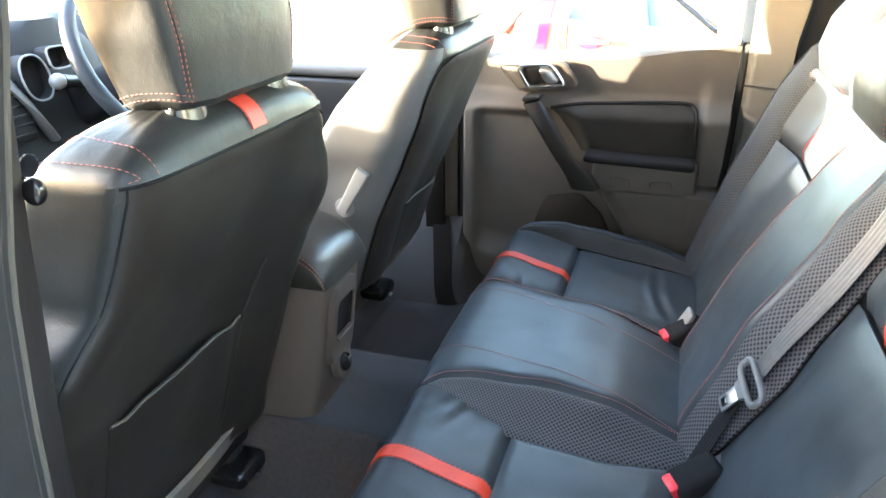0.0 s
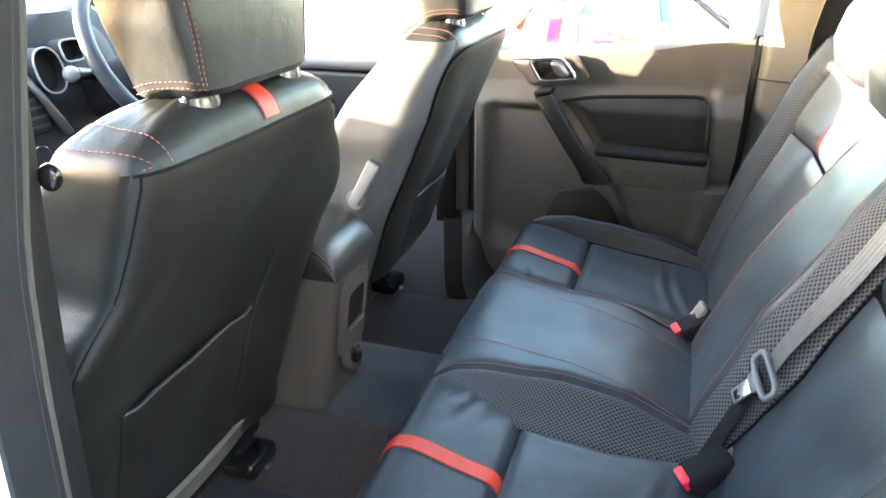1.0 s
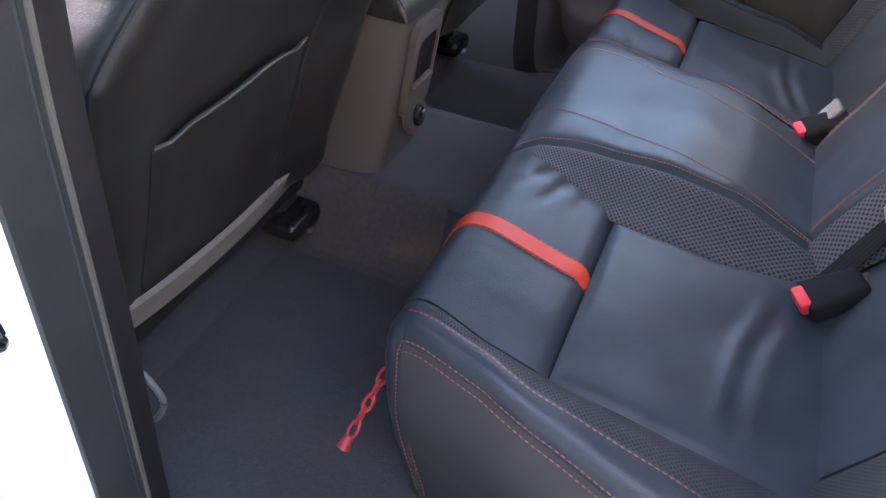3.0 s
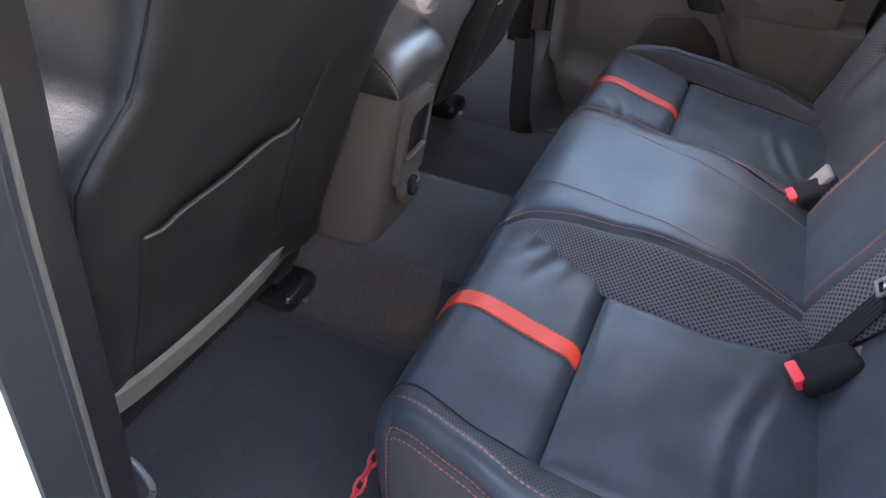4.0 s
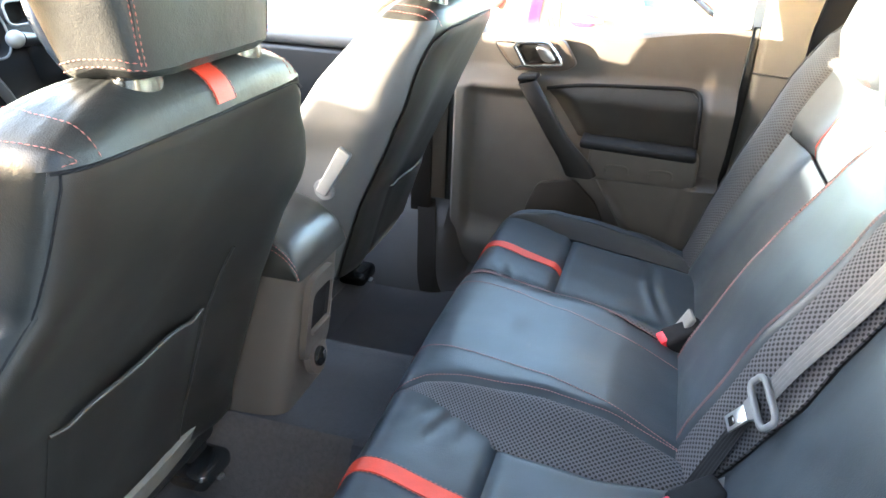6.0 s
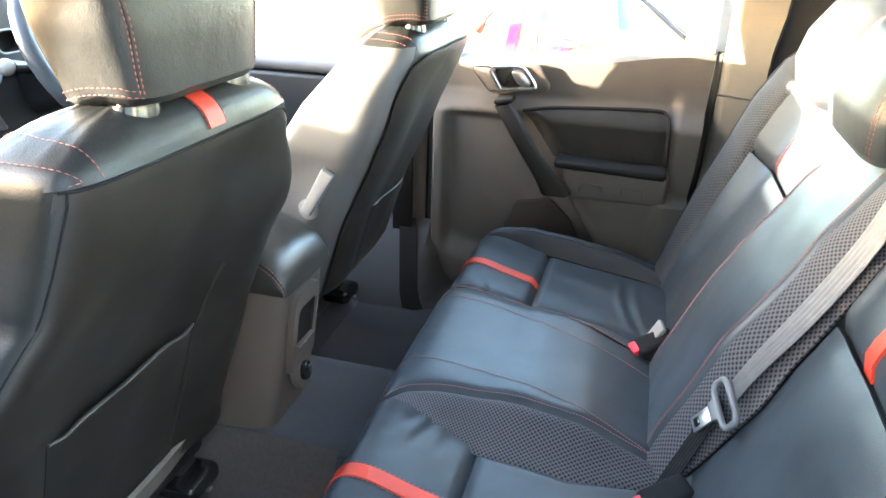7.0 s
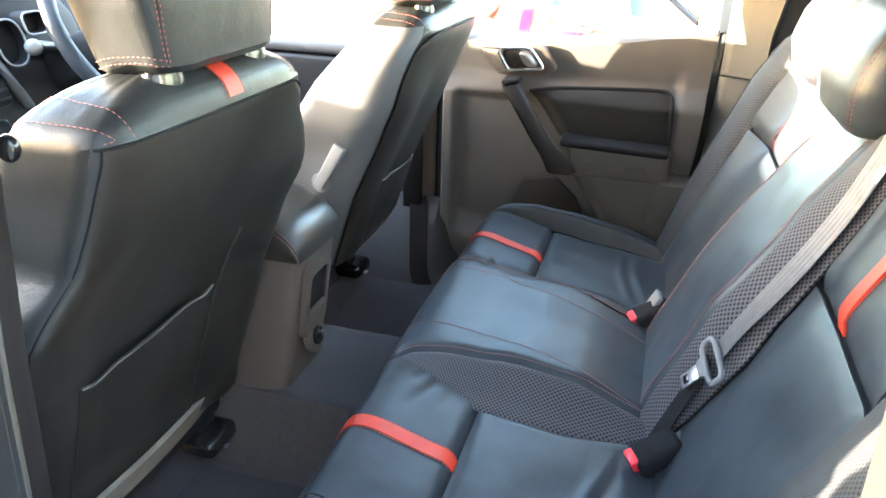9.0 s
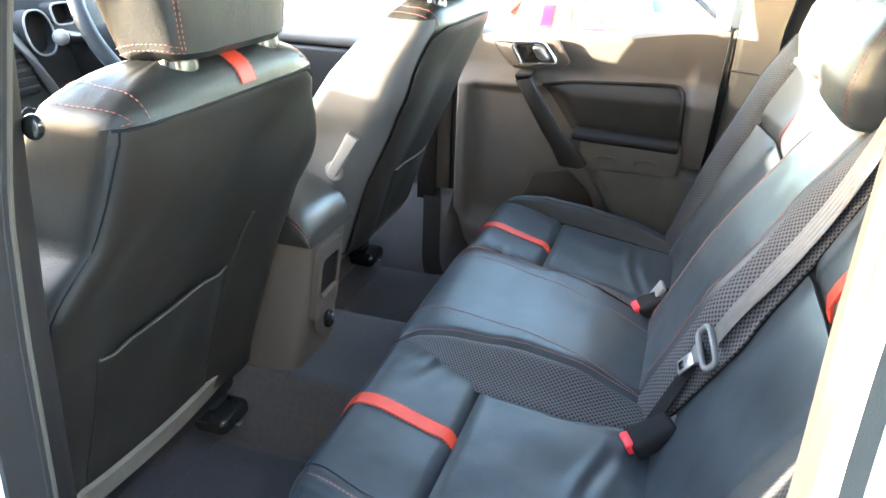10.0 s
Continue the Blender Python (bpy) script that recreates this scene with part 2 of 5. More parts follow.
def sheet(f, nu, nv, thick=0.0, size=None, bm=None, uvf=None, flip=False):
    """A grid of f(u, v), u and v from 0 to 1, with a UV map in metres (size: u and v lengths, or uvf(u, v)) and a thickness behind it."""
    b = bmesh.new()
    uvl = b.loops.layers.uv.new("UVMap")
    p = [[f(i / nu, j / nv) for j in range(nv + 1)] for i in range(nu + 1)]
    lu, lv = size or ((p[-1][nv // 2] - p[0][nv // 2]).length, (p[nu // 2][-1] - p[nu // 2][0]).length)
    uv = uvf or (lambda u, v: (u * lu, v * lv))
    g = [[b.verts.new(q) for q in row] for row in p]

    def quad(vs, ks):
        fc = b.faces.new(vs)
        for lp, (i, j) in zip(fc.loops, ks):
            lp[uvl].uv = uv(i / nu, j / nv)
    for i in range(nu):
        for j in range(nv):
            ks = ((i, j), (i + 1, j), (i + 1, j + 1), (i, j + 1))
            quad([g[a][c] for a, c in ks], ks)
    if thick:
        h = []
        for i in range(nu + 1):
            row = []
            for j in range(nv + 1):
                du = p[min(i + 1, nu)][j] - p[max(i - 1, 0)][j]
                dv = p[i][min(j + 1, nv)] - p[i][max(j - 1, 0)]
                n = du.cross(dv)
                n = n.normalized() if n.length > 1e-12 else Vector((0, 0, 1))
                row.append(b.verts.new(p[i][j] + n * (thick if flip else -thick)))
            h.append(row)
        for i in range(nu):
            for j in range(nv):
                ks = ((i, j), (i, j + 1), (i + 1, j + 1), (i + 1, j))
                quad([h[a][c] for a, c in ks], ks)
        rim = [(i, 0) for i in range(nu)] + [(nu, j) for j in range(nv)] + [(i, nv) for i in range(nu, 0, -1)] + [(0, j) for j in range(nv, 0, -1)]
        for k1, k2 in zip(rim, rim[1:] + rim[:1]):
            quad([g[k1[0]][k1[1]], h[k1[0]][k1[1]], h[k2[0]][k2[1]], g[k2[0]][k2[1]]], (k1, k1, k2, k2))
    return join(bm, b)


def stitches(pts, pitch=0.0062, r=0.0008, bm=None, ln=0.92):
    """A row of thread dashes along a curve."""
    bm = bm or bmesh.new()
    pts = [Vector(p) for p in pts]
    acc = [0]
    for a, c in zip(pts, pts[1:]):
        acc.append(acc[-1] + (c - a).length)

    def at(s):
        s = min(max(s, 0), acc[-1])
        for i in range(len(acc) - 1):
            if s <= acc[i + 1]:
                k = (s - acc[i]) / max(1e-9, acc[i + 1] - acc[i])
                return pts[i].lerp(pts[i + 1], k)
        return pts[-1]
    s = 0.0
    while s + pitch * ln < acc[-1]:
        a, c = at(s), at(s + pitch * ln)
        d = (c - a).normalized()
        o = d.orthogonal().normalized()
        w = d.cross(o)
        r1 = r * 0.85
        ring = [(a + c) / 2 + (o * math.cos(t) + w * math.sin(t)) * r1 for t in (0, 1.57, 3.14, 4.71)]
        v = [bm.verts.new(q) for q in (a, *ring, c)]
        for k in range(4):
            bm.faces.new((v[0], v[1 + k], v[1 + (k + 1) % 4]))
            bm.faces.new((v[5], v[1 + (k + 1) % 4], v[1 + k]))
        s += pitch
    return bm


def smooth(a, b, x):
    x = min(max((x - a) / (b - a), 0), 1)
    return x * x * (3 - 2 * x)


def table(pts, x):
    """Piecewise cosine reading of a table of (x, value)."""
    if x <= pts[0][0]:
        return pts[0][1]
    for (a, va), (b, vb) in zip(pts, pts[1:]):
        if x <= b:
            return va + (vb - va) * (x - a) / (b - a)
    return pts[-1][1]


def edge_drop(u, v, lu, lv, w, d, sides=(1, 1, 1, 1)):
    """How far a stuffed panel sinks at its sewn edges."""
    big = 1e3
    e = min(u * lu if sides[0] else big, (1 - u) * lu if sides[1] else big, v * lv if sides[2] else big, (1 - v) * lv if sides[3] else big)
    k = max(0.0, 1 - e / w)
    return d * k * k


def wob(x, y, z, s, a):
    return a * noise.noise(Vector((x * s, y * s, z * s)))


# ---- floor, tunnel ----
FLOOR_Z = 0.07


def floor_z(x, y):
    t = smooth(0.175, 0.12, abs(y)) * 0.115
    lip = smooth(-0.30, -0.335, x) * 0.035 * smooth(0.12, 0.2, abs(y))
    return FLOOR_Z + t + lip + wob(x, y, 0, 9, 0.003)


b = sheet(lambda u, v: Vector((-1.5 + 2.1 * u, -0.70 + 1.40 * v, floor_z(-1.5 + 2.1 * u, -0.70 + 1.40 * v))), 84, 112, size=(2.1, 1.4))
floor = tagged(part("floor", b, CARPET), "charcoal carpeted cab floor with a central tunnel", "floor", kind="structure")

# brown carpet of the front footwells, lying over the step under the front seats
for sy in (-1, 1):
    b = sheet(lambda u, v: Vector((-1.3 + 0.965 * u, sy * (0.13 + 0.53 * v), floor_z(-1.3 + 0.965 * u, sy * (0.13 + 0.53 * v)) + 0.004)), 40, 22, thick=0.003, size=(1, .5))
    tagged(part("floor_front", b, CARPET_B), "brown grey carpet under the front seat", "floor", kind="structure")
b = sheet(lambda u, v: Vector((-0.335 + 0.27 * u, -0.19 + 0.07 * v, floor_z(-0.335 + 0.27 * u, -0.19 + 0.07 * v) + 0.003)), 20, 8)
tagged(part("floor_tunnel_side", b, CARPET_B), "brown grey carpet on the tunnel flank", "floor", kind="structure")

# ---- rear bench cushion ----
CP = [(0.045, 0.075), (0.022, 0.14), (0.006, 0.22), (0.004, 0.28), (0.018, 0.322), (0.045, 0.335), (0.10, 0.322), (0.165, 0.305), (0.25, 0.292), (0.35, 0.277), (0.46, 0.258)]
CC = spline([(x, 0, z) for x, z in CP], 12)


def cush_at(x):
    """Index along the cushion profile at which it reaches x on its top."""
    for i in range(len(CC) - 1, 0, -1):
        if CC[i - 1].x <= x <= CC[i].x and i > 44:
            return (i - 1 + (x - CC[i - 1].x) / max(1e-6, CC[i].x - CC[i - 1].x)) / (len(CC) - 1)
    return 0.6


def cush(s, y, drop=0.0):
    """A point on the cushion: s along its profile, y across."""
    q = s * (len(CC) - 1)
    i = min(int(q), len(CC) - 2)
    p = CC[i].lerp(CC[i + 1], q - i)
    t = CC[i + 1] - CC[i]
    nrm = Vector((-t.z, 0, t.x)).normalized()
    crown = table([(0, 0.004), (0.04, 0.008), (0.10, 0.022), (0.20, 0.038), (0.28, 0.036), (0.42, 0.012)], p.x) * (smooth(0.205, 0.10, abs(y)) if y < 0 else smooth(0.235, 0.14, y))
    top = smooth(0.25, 0.3, s)
    return Vector((p.x, y, p.z)) + nrm * (crown * (0.3 + 0.7 * top) - drop + wob(p.x, y, p.z, 14, 0.0022))


S165, S0 = cush_at(0.165), 0.0
MESH_IN = [(-0.1, 0.170), (0.03, 0.168), (0.089, 0.182), (0.163, 0.199), (0.283, 0.192), (0.42, 0.158)]
MESH_OUT = [(-0.1, 0.168), (0.024, 0.166), (0.05, 0.145), (0.084, 0.132), (0.17, 0.116), (0.297, 0.118), (0.42, 0.134)]


FAR_IN = [(-0.1, 0.192), (0.03, 0.197), (0.1, 0.203), (0.186, 0.198), (0.293, 0.150), (0.40, 0.128)]
FAR_OUT = [(x, y - 0.007) for x, y in FAR_IN]
FAR_THREAD = [(-0.1, 0.138), (0.015, 0.138), (0.118, 0.130), (0.25, 0.092), (0.40, 0.060)]


def sx(s):
    q = s * (len(CC) - 1)
    i = min(int(q), len(CC) - 2)
    x = CC[i].lerp(CC[i + 1], q - i).x
    return x if s > 0.36 else 0.0


# outer edge of the seat face, upper and lower seam of the flank
Y_IN = [(0.0, 0.445), (0.04, 0.449), (0.10, 0.460), (0.46, 0.464)]
Y_1 = [(0.0, 0.458), (0.04, 0.467), (0.116, 0.492), (0.158, 0.504), (0.295, 0.516), (0.46, 0.526)]
Y_2 = [(0.0, 0.482), (0.04, 0.489), (0.136, 0.520), (0.248, 0.549), (0.46, 0.576)]
RISE = [(0.0, 0.0), (0.04, 0.004), (0.12, 0.026), (0.20, 0.027), (0.30, 0.019), (0.40, 0.0), (0.46, -0.005)]


def seam_up(s, sy):
    p = cush(s, sy * table(Y_1, max(0.0, cush(s, 0.45).x)))
    return p + Vector((0, 0, table(RISE, p.x) * smooth(0.4, 0.55, s)))


def seam_low(s, sy):
    p = cush(s, sy * 0.46)
    w = smooth(0.33, 0.54, s)
    a = Vector((0.034 + 0.03 * smooth(0.2, 0.0, s), sy * 0.487, min(p.z, 0.298)))
    c = Vector((max(p.x, 0.034), sy * table(Y_2, p.x), p.z - 0.024 + table(RISE, p.x)))
    return a.lerp(c, w)


CREASES = ((0.056, 0.228, 0.093, 0.156, 0.0020), (0.080, 0.250, 0.106, 0.166, 0.0026), (0.116, 0.240, 0.126, 0.186, 0.0012))
rear_bench = thing("rear_bench", "black leather rear bench seat with red stripes and mesh inserts", "car seat")
bench = part("seat_cushion", rbox((0.46, 0.92, 0.20), (0.27, 0, 0.165), 0.02), CLOTH, rear_bench)


def cush_panel(name, s0, s1, ya, yb, material, nu, nv, w=0.018, d=0.009, sides=(1, 1, 1, 1), label="", lift=0.0, extra=None):
    def f(u, v):
        s = s0 + (s1 - s0) * u
        x = sx(s)
        a, c = ya(x) if callable(ya) else ya, yb(x) if callable(yb) else yb
        y = a + (c - a) * v
        dr = edge_drop(u, v, (s1 - s0) * 0.78, abs(c - a), w, d, sides) - lift
        if extra:
            dr += extra(x, y)
        return cush(s, y, dr)
    def uvf(u, v):
        s = s0 + (s1 - s0) * u
        x = sx(s)
        a, c = ya(x) if callable(ya) else ya, yb(x) if callable(yb) else yb
        return s * 0.78, a + (c - a) * v
    b = sheet(f, nu, nv, thick=0.004, uvf=uvf, flip=f(0.5, 1).y < f(0.5, 0).y)
    return part(name, b, material, bench, label)


cush_panel("centre_panel", 0.0, 1.0, lambda x: -table(MESH_OUT, x), lambda x: table(FAR_OUT, x), LEATHER, 90, 44, sides=(0, 0, 1, 1), label="raised plain leather middle seat")
for sy in (-1, 1):
    m_in, m_out = (MESH_IN, MESH_OUT) if sy < 0 else (FAR_IN, FAR_OUT)
    cush_panel("mesh_panel", cush_at(0.02), 1.0, lambda x: sy * (table(m_in, x) + 0.006), lambda x: sy * (table(m_out, x) + 0.001), MESHC, 70, 16, w=0.01, d=0.004, sides=(1, 0, 1, 1), label="black spacer mesh insert")

    def puckers(x, y):
        out = 0.0
        for ax, ay, bx, by, dep in CREASES:
            dx_, dy_ = bx - ax, by - ay
            k = max(-0.3, min(1.3, ((x - ax) * dx_ + (abs(y) - ay) * dy_) / (dx_ * dx_ + dy_ * dy_)))
            off = ((x - ax) * dy_ - (abs(y) - ay) * dx_) / math.hypot(dx_, dy_)
            far = math.hypot(x - ax - k * dx_, abs(y) - ay - k * dy_)
            fade = smooth(-0.3, 0.6, k) * smooth(1.3, 0.9, k)
            if far < 0.04:
                out += dep * fade * (math.exp(-(off / 0.006) ** 2) - 0.8 * math.exp(-((off - 0.013) / 0.010) ** 2))
        return out
    for ya, yb in ((lambda x: sy * 0.326, lambda x: sy * table(Y_IN, x)), (lambda x: sy * table(m_in, x), sy * 0.304)):
        cush_panel("front_bolster", 0.0, S165, ya, yb, LEATHER, 90, 60, w=0.02, d=0.012, sides=(0, 1, 0, 0), extra=puckers)
    cush_panel("red_stripe", 0.0, S165, sy * 0.3045, sy * 0.3265, RED, 60, 4, w=0.02, d=0.012, sides=(0, 1, 0, 0), lift=0.0018, label="red leather stripe")

    def folds(x, y):
        q = smooth(0.26, 0.33, x) * smooth(0.15, 0.03, abs(abs(y) - 0.33))
        p = x + 0.17 * abs(y) + 0.006 * math.sin(abs(y) * 24)
        return q * (-0.0030 * math.exp(-((p - 0.378) / 0.009) ** 2) - 0.0018 * math.exp(-((p - 0.412) / 0.010) ** 2) + 0.0012 * math.exp(-((p - 0.395) / 0.007) ** 2))
    cush_panel("seat_insert", S165, 1.0, lambda x: sy * table(m_in, x), lambda x: sy * table(Y_IN, x), LEATHER, 90, 40, w=0.016, d=0.007, sides=(1, 0, 1, 1), extra=folds)
    # the rounded outer flank: mesh strip, leather band and side panel
    def mesh_pt(u, v):
        k = 0.47 + 0.53 * u
        a = cush(k, sy * table(Y_IN, max(0.0, cush(k, 0.45).x)))
        return a.lerp(seam_up(k, sy), v) + Vector((0, 0, 0.006 * math.sin(math.pi * v) - 0.003))

    def band_pt(u, v):
        a, c = seam_up(u, sy), seam_low(u, sy)
        a = cush(u, sy * table(Y_IN, max(0.0, cush(u, 0.45).x))).lerp(a, smooth(0.44, 0.50, u))
        w = smooth(0.3, 0.5, u)
        n = Vector((-0.7 * (1 - w), -0.7 * (1 - w) * -sy - 0.0 + sy * 0.55 * w, 0.75 * w)).normalized()
        return a.lerp(c, v) + n * (0.013 * 4 * v * (1 - v) - 0.002)

    def side_pt(u, v):
        k = 0.36 + 0.64 * u
        c = seam_low(k, sy)
        low = lambda q, w: Vector((q.x + 0.03 * (1 - w), q.y - sy * 0.004, 0.085))
        c0, e = seam_low(0.36, sy), seam_low(0.36 * (1 - v), sy)
        bend = e - c0.lerp(low(c0, 0), v)
        return c.lerp(low(c, u), v) + bend * (1 - u) ** 3 + Vector((0, sy * 0.010 * math.sin(math.pi * min(1, v * 1.4)) * min(1, 6 * u), 0))
    wid = lambda u: table([(0, 0.004), (0.3, 0.02), (1, 0.07)], u)
    # The far mesh gets plain dark cloth, its shade and distance put into colour.
    part("side_mesh", sheet(mesh_pt, 60, 8, thick=0.003, flip=sy < 0, uvf=lambda u, v: (0.46 * u, wid(u) * v)), MESHS if sy < 0 else CLOTH, bench, "mesh strip along the outer edge" if sy < 0 else "far mesh edge in cloth dark for its shade")
    part("side_band", sheet(band_pt, 80, 12, thick=0.003, flip=sy < 0, size=(0.6, 0.03)), LEATHER, bench)
    part("side_panel", sheet(side_pt, 60, 14, thick=0.003, flip=sy < 0), SIDE_VINYL, bench)
    bs = bmesh.new()
    up = Vector((0, sy * 0.0015, 0.0022))
    if sy < 0:
        stitches([seam_up(0.45 + 0.55 * i / 90, sy) + up + Vector((0, sy * 0.003, 0)) for i in range(91)], bm=bs, r=0.001)
    for dv in (0.10, -0.10):
        row = []
        for i in range(111):
            k = 0.02 + 0.98 * i / 110
            row.append(band_pt(k, 1 - dv) + Vector((-0.001, sy * 0.0022, 0.0018)) if dv > 0 else seam_low(k, sy) + Vector((0.006 * smooth(0.45, 0.3, k), sy * 0.0035, -0.005 * smooth(0.3, 0.45, k))))
        stitches(row, bm=bs, r=0.001)
    part("side_stitching", bs, THREAD, bench, "red double stitching")
    bs = bmesh.new()
    for o in (0.3025, 0.3285):
        stitches([cush(S165 * i / 60, sy * o, edge_drop(i / 60, .5, S165 * .78, 1, 0.02, 0.012, (0, 1, 0, 0)) - 0.0012) for i in range(61)], bm=bs, r=0.0008)
    part("stripe_stitching", bs, THREAD, bench, "red thread")
    bs = bmesh.new()
    stitches([cush(0.3 + 0.7 * i / 80, (table(FAR_THREAD, sx(0.3 + 0.7 * i / 80)) if sy > 0 else -table([(0, 0.066), (0.14, 0.068), (0.27, 0.090), (0.40, 0.125)], sx(0.3 + 0.7 * i / 80))), -0.0008) for i in range(81)], bm=bs, r=0.0009, pitch=0.0045, ln=1.15)
    stitches([cush(0.3 + 0.7 * i / 80, sy * (table(m_out, sx(0.3 + 0.7 * i / 80)) - 0.008), -0.0004) for i in range(81)], bm=bs, r=0.0009, pitch=0.0045, ln=1.15)
    part("centre_stitching", bs, SEAM, bench, "dull red thread")

# ---- rear bench backrest ----
BK = [(0.375, 0.19), (0.395, 0.25), (0.438, 0.34), (0.482, 0.43), (0.535, 0.535), (0.575, 0.62), (0.605, 0.69), (0.622, 0.735), (0.645, 0.752), (0.70, 0.752)]
BC = spline([(x, 0, z) for x, z in BK], 10)


def back_s(z):
    for i in range(len(BC) - 1):
        if BC[i].z <= z <= BC[i + 1].z:
            return (i + (z - BC[i].z) / max(1e-6, BC[i + 1].z - BC[i].z)) / (len(BC) - 1)
    return 1.0


def back(s, y, drop=0.0):
    q = s * (len(BC) - 1)
    i = min(int(q), len(BC) - 2)
    p = BC[i].lerp(BC[i + 1], q - i)
    t = BC[i + 1] - BC[i]
    nrm = Vector((-t.z, 0, t.x)).normalized()
    crown = table([(0.19, 0.02), (0.3, 0.040), (0.45, 0.052), (0.6, 0.040), (0.72, 0.012)], p.z) * smooth(0.20, 0.10, abs(y))
    wing = (table([(0.19, 0.01), (0.35, 0.035), (0.55, 0.038), (0.68, 0.028), (0.75, 0.0)], p.z) if y < 0 else table([(0.19, 0.01), (0.35, 0.040), (0.50, 0.062), (0.62, 0.072), (0.70, 0.060), (0.75, 0.03)], p.z)) * smooth(0.40, 0.54, abs(y))
    return Vector((p.x, y, p.z)) + nrm * (crown + wing - drop + wob(p.x, y, p.z, 14, 0.002))


backrest = part("backrest", sheet(lambda u, v: back(u, -0.56 + 1.12 * v, 0.017), 40, 60, thick=0.02), CLOTH, rear_bench)


def back_panel(name, z0, z1, ya, yb, material, nu, nv, w=0.018, d=0.010, sides=(1, 1, 1, 1), label="", lift=0.0):
    s0, s1 = (back_s(z0), back_s(z1)) if z1 < 0.75 else (back_s(z0), 1.0)

    def f(u, v):
        s = s0 + (s1 - s0) * u
        z = BC[min(int(s * (len(BC) - 1)), len(BC) - 1)].z
        a, c = ya(z) if callable(ya) else ya, yb(z) if callable(yb) else yb
        return back(s, a + (c - a) * v, edge_drop(u, v, (s1 - s0) * 0.72, abs(c - a), w, d, sides) - lift)
    def uvf(u, v):
        s = s0 + (s1 - s0) * u
        z = BC[min(int(s * (len(BC) - 1)), len(BC) - 1)].z
        a, c = ya(z) if callable(ya) else ya, yb(z) if callable(yb) else yb
        return s * 0.72, (a + (c - a) * v) * (0.55 if a > 0.42 else 1)
    b = sheet(f, nu, nv, thick=0.004, uvf=uvf, flip=f(0.5, 1).y < f(0.5, 0).y)
    return part(name, b, material, backrest, label)


BIN = [(0.19, 0.145), (0.34, 0.165), (0.45, 0.17), (0.54, 0.15), (0.60, 0.135), (0.76, 0.132)]
BOUT = [(0.19, 0.118), (0.76, 0.125)]
BIN_N = [(0.19, 0.165), (0.34, 0.182), (0.43, 0.188), (0.48, 0.181), (0.56, 0.178), (0.65, 0.170), (0.76, 0.160)]
BOUT_N = [(0.19, 0.118), (0.50, 0.119), (0.59, 0.102), (0.64, 0.090), (0.70, 0.080), (0.76, 0.074)]
back_panel("centre_panel", 0.2, 0.76, lambda z: -table(BOUT_N, z), lambda z: table(BOUT, z), LEATHER, 70, 40, sides=(0, 0, 1, 1), label="raised plain leather middle backrest")
for sy in (-1, 1):
    b_in, b_out = (BIN_N, BOUT_N) if sy < 0 else (BIN, BOUT)
    ys, ye = (0.27, 0.43) if sy < 0 else (0.405, 0.475)
    back_panel("mesh_strip", 0.2, 0.76, lambda z: sy * table(b_in, z), lambda z: sy * table(b_out, z), MESHC, 60, 8, w=0.008, d=0.0005, sides=(0, 0, 1, 1), label="black spacer mesh strip", lift=0.0015)
    back_panel("seat_insert", 0.2, 0.545, lambda z: sy * table(b_in, z), sy * ye, LEATHER, 50, 40, w=0.022, d=0.004)
    wd = 0.012 if sy < 0 else 0.0012
    for ya, yb in ((lambda z: sy * table(b_in, z), sy * (ys - wd)), (sy * (ys + wd), sy * ye)):
        back_panel("upper_bolster", 0.545, 0.76, ya, yb, LEATHER, 30, 16, w=0.022, d=0.014, sides=(1, 0, 0, 0))
    back_panel("red_stripe", 0.545, 0.76, sy * (ys - wd), sy * (ys + wd), RED, 30, 4, w=0.022, d=0.014, sides=(1, 0, 0, 0), lift=0.0035 if sy < 0 else 0.001, label="red leather stripe")
    back_panel("side_mesh", 0.2, 0.76, sy * ye, sy * 0.56, MESHS, 50, 16, w=0.015, d=0.008, label="black mesh side bolster")
    b = sheet(lambda u, v: back(back_s(0.2) + (1 - back_s(0.2)) * u, sy * (0.56 + 0.02 * math.sin(v * 1.57))) + Vector((0.14 * v, 0, 0)), 40, 10, thick=0.003)
    part("side_panel", b, CLOTH, backrest)
    bs = bmesh.new()
    for o in (0.017, 0.0215):
        stitches([back(i / 80, sy * (table(b_out, BC[int(i / 80 * (len(BC) - 1))].z) - o), -0.0006) for i in range(81)], bm=bs, r=0.0009, pitch=0.0045, ln=1.15)
    part("centre_stitching", bs, SEAM, backrest, "dull red double stitching")
    bs = bmesh.new()
    for o in (ys - 0.002 - wd, ys + 0.002 + wd):
        stitches([back(back_s(0.555) + (1 - back_s(0.555)) * i / 30, sy * o, -0.001) for i in range(31)], bm=bs, r=0.0009)
    if sy < 0:
        part("stripe_stitching", bs, THREAD, backrest, "red thread")
    else:
        bs.free()

from mathutils.bvhtree import BVHTree


# ---- front seats ----
def loft(zs, ring, n, cap=True, bm=None):
    """Stacked rings: ring(z, angle) gives a point."""
    b = bmesh.new()
    g = [[b.verts.new(ring(z, 2 * math.pi * k / n)) for k in range(n)] for z in zs]
    for a, c in zip(g, g[1:]):
        for k in range(n):
            b.faces.new((a[k], a[(k + 1) % n], c[(k + 1) % n], c[k]))
    if cap:
        b.faces.new(g[0][::-1])
        b.faces.new(g[-1])
    return join(bm, b)


def sup(t, e):
    c, s = math.cos(t), math.sin(t)
    return math.copysign(abs(c) ** (2 / e), c), math.copysign(abs(s) ** (2 / e), s)


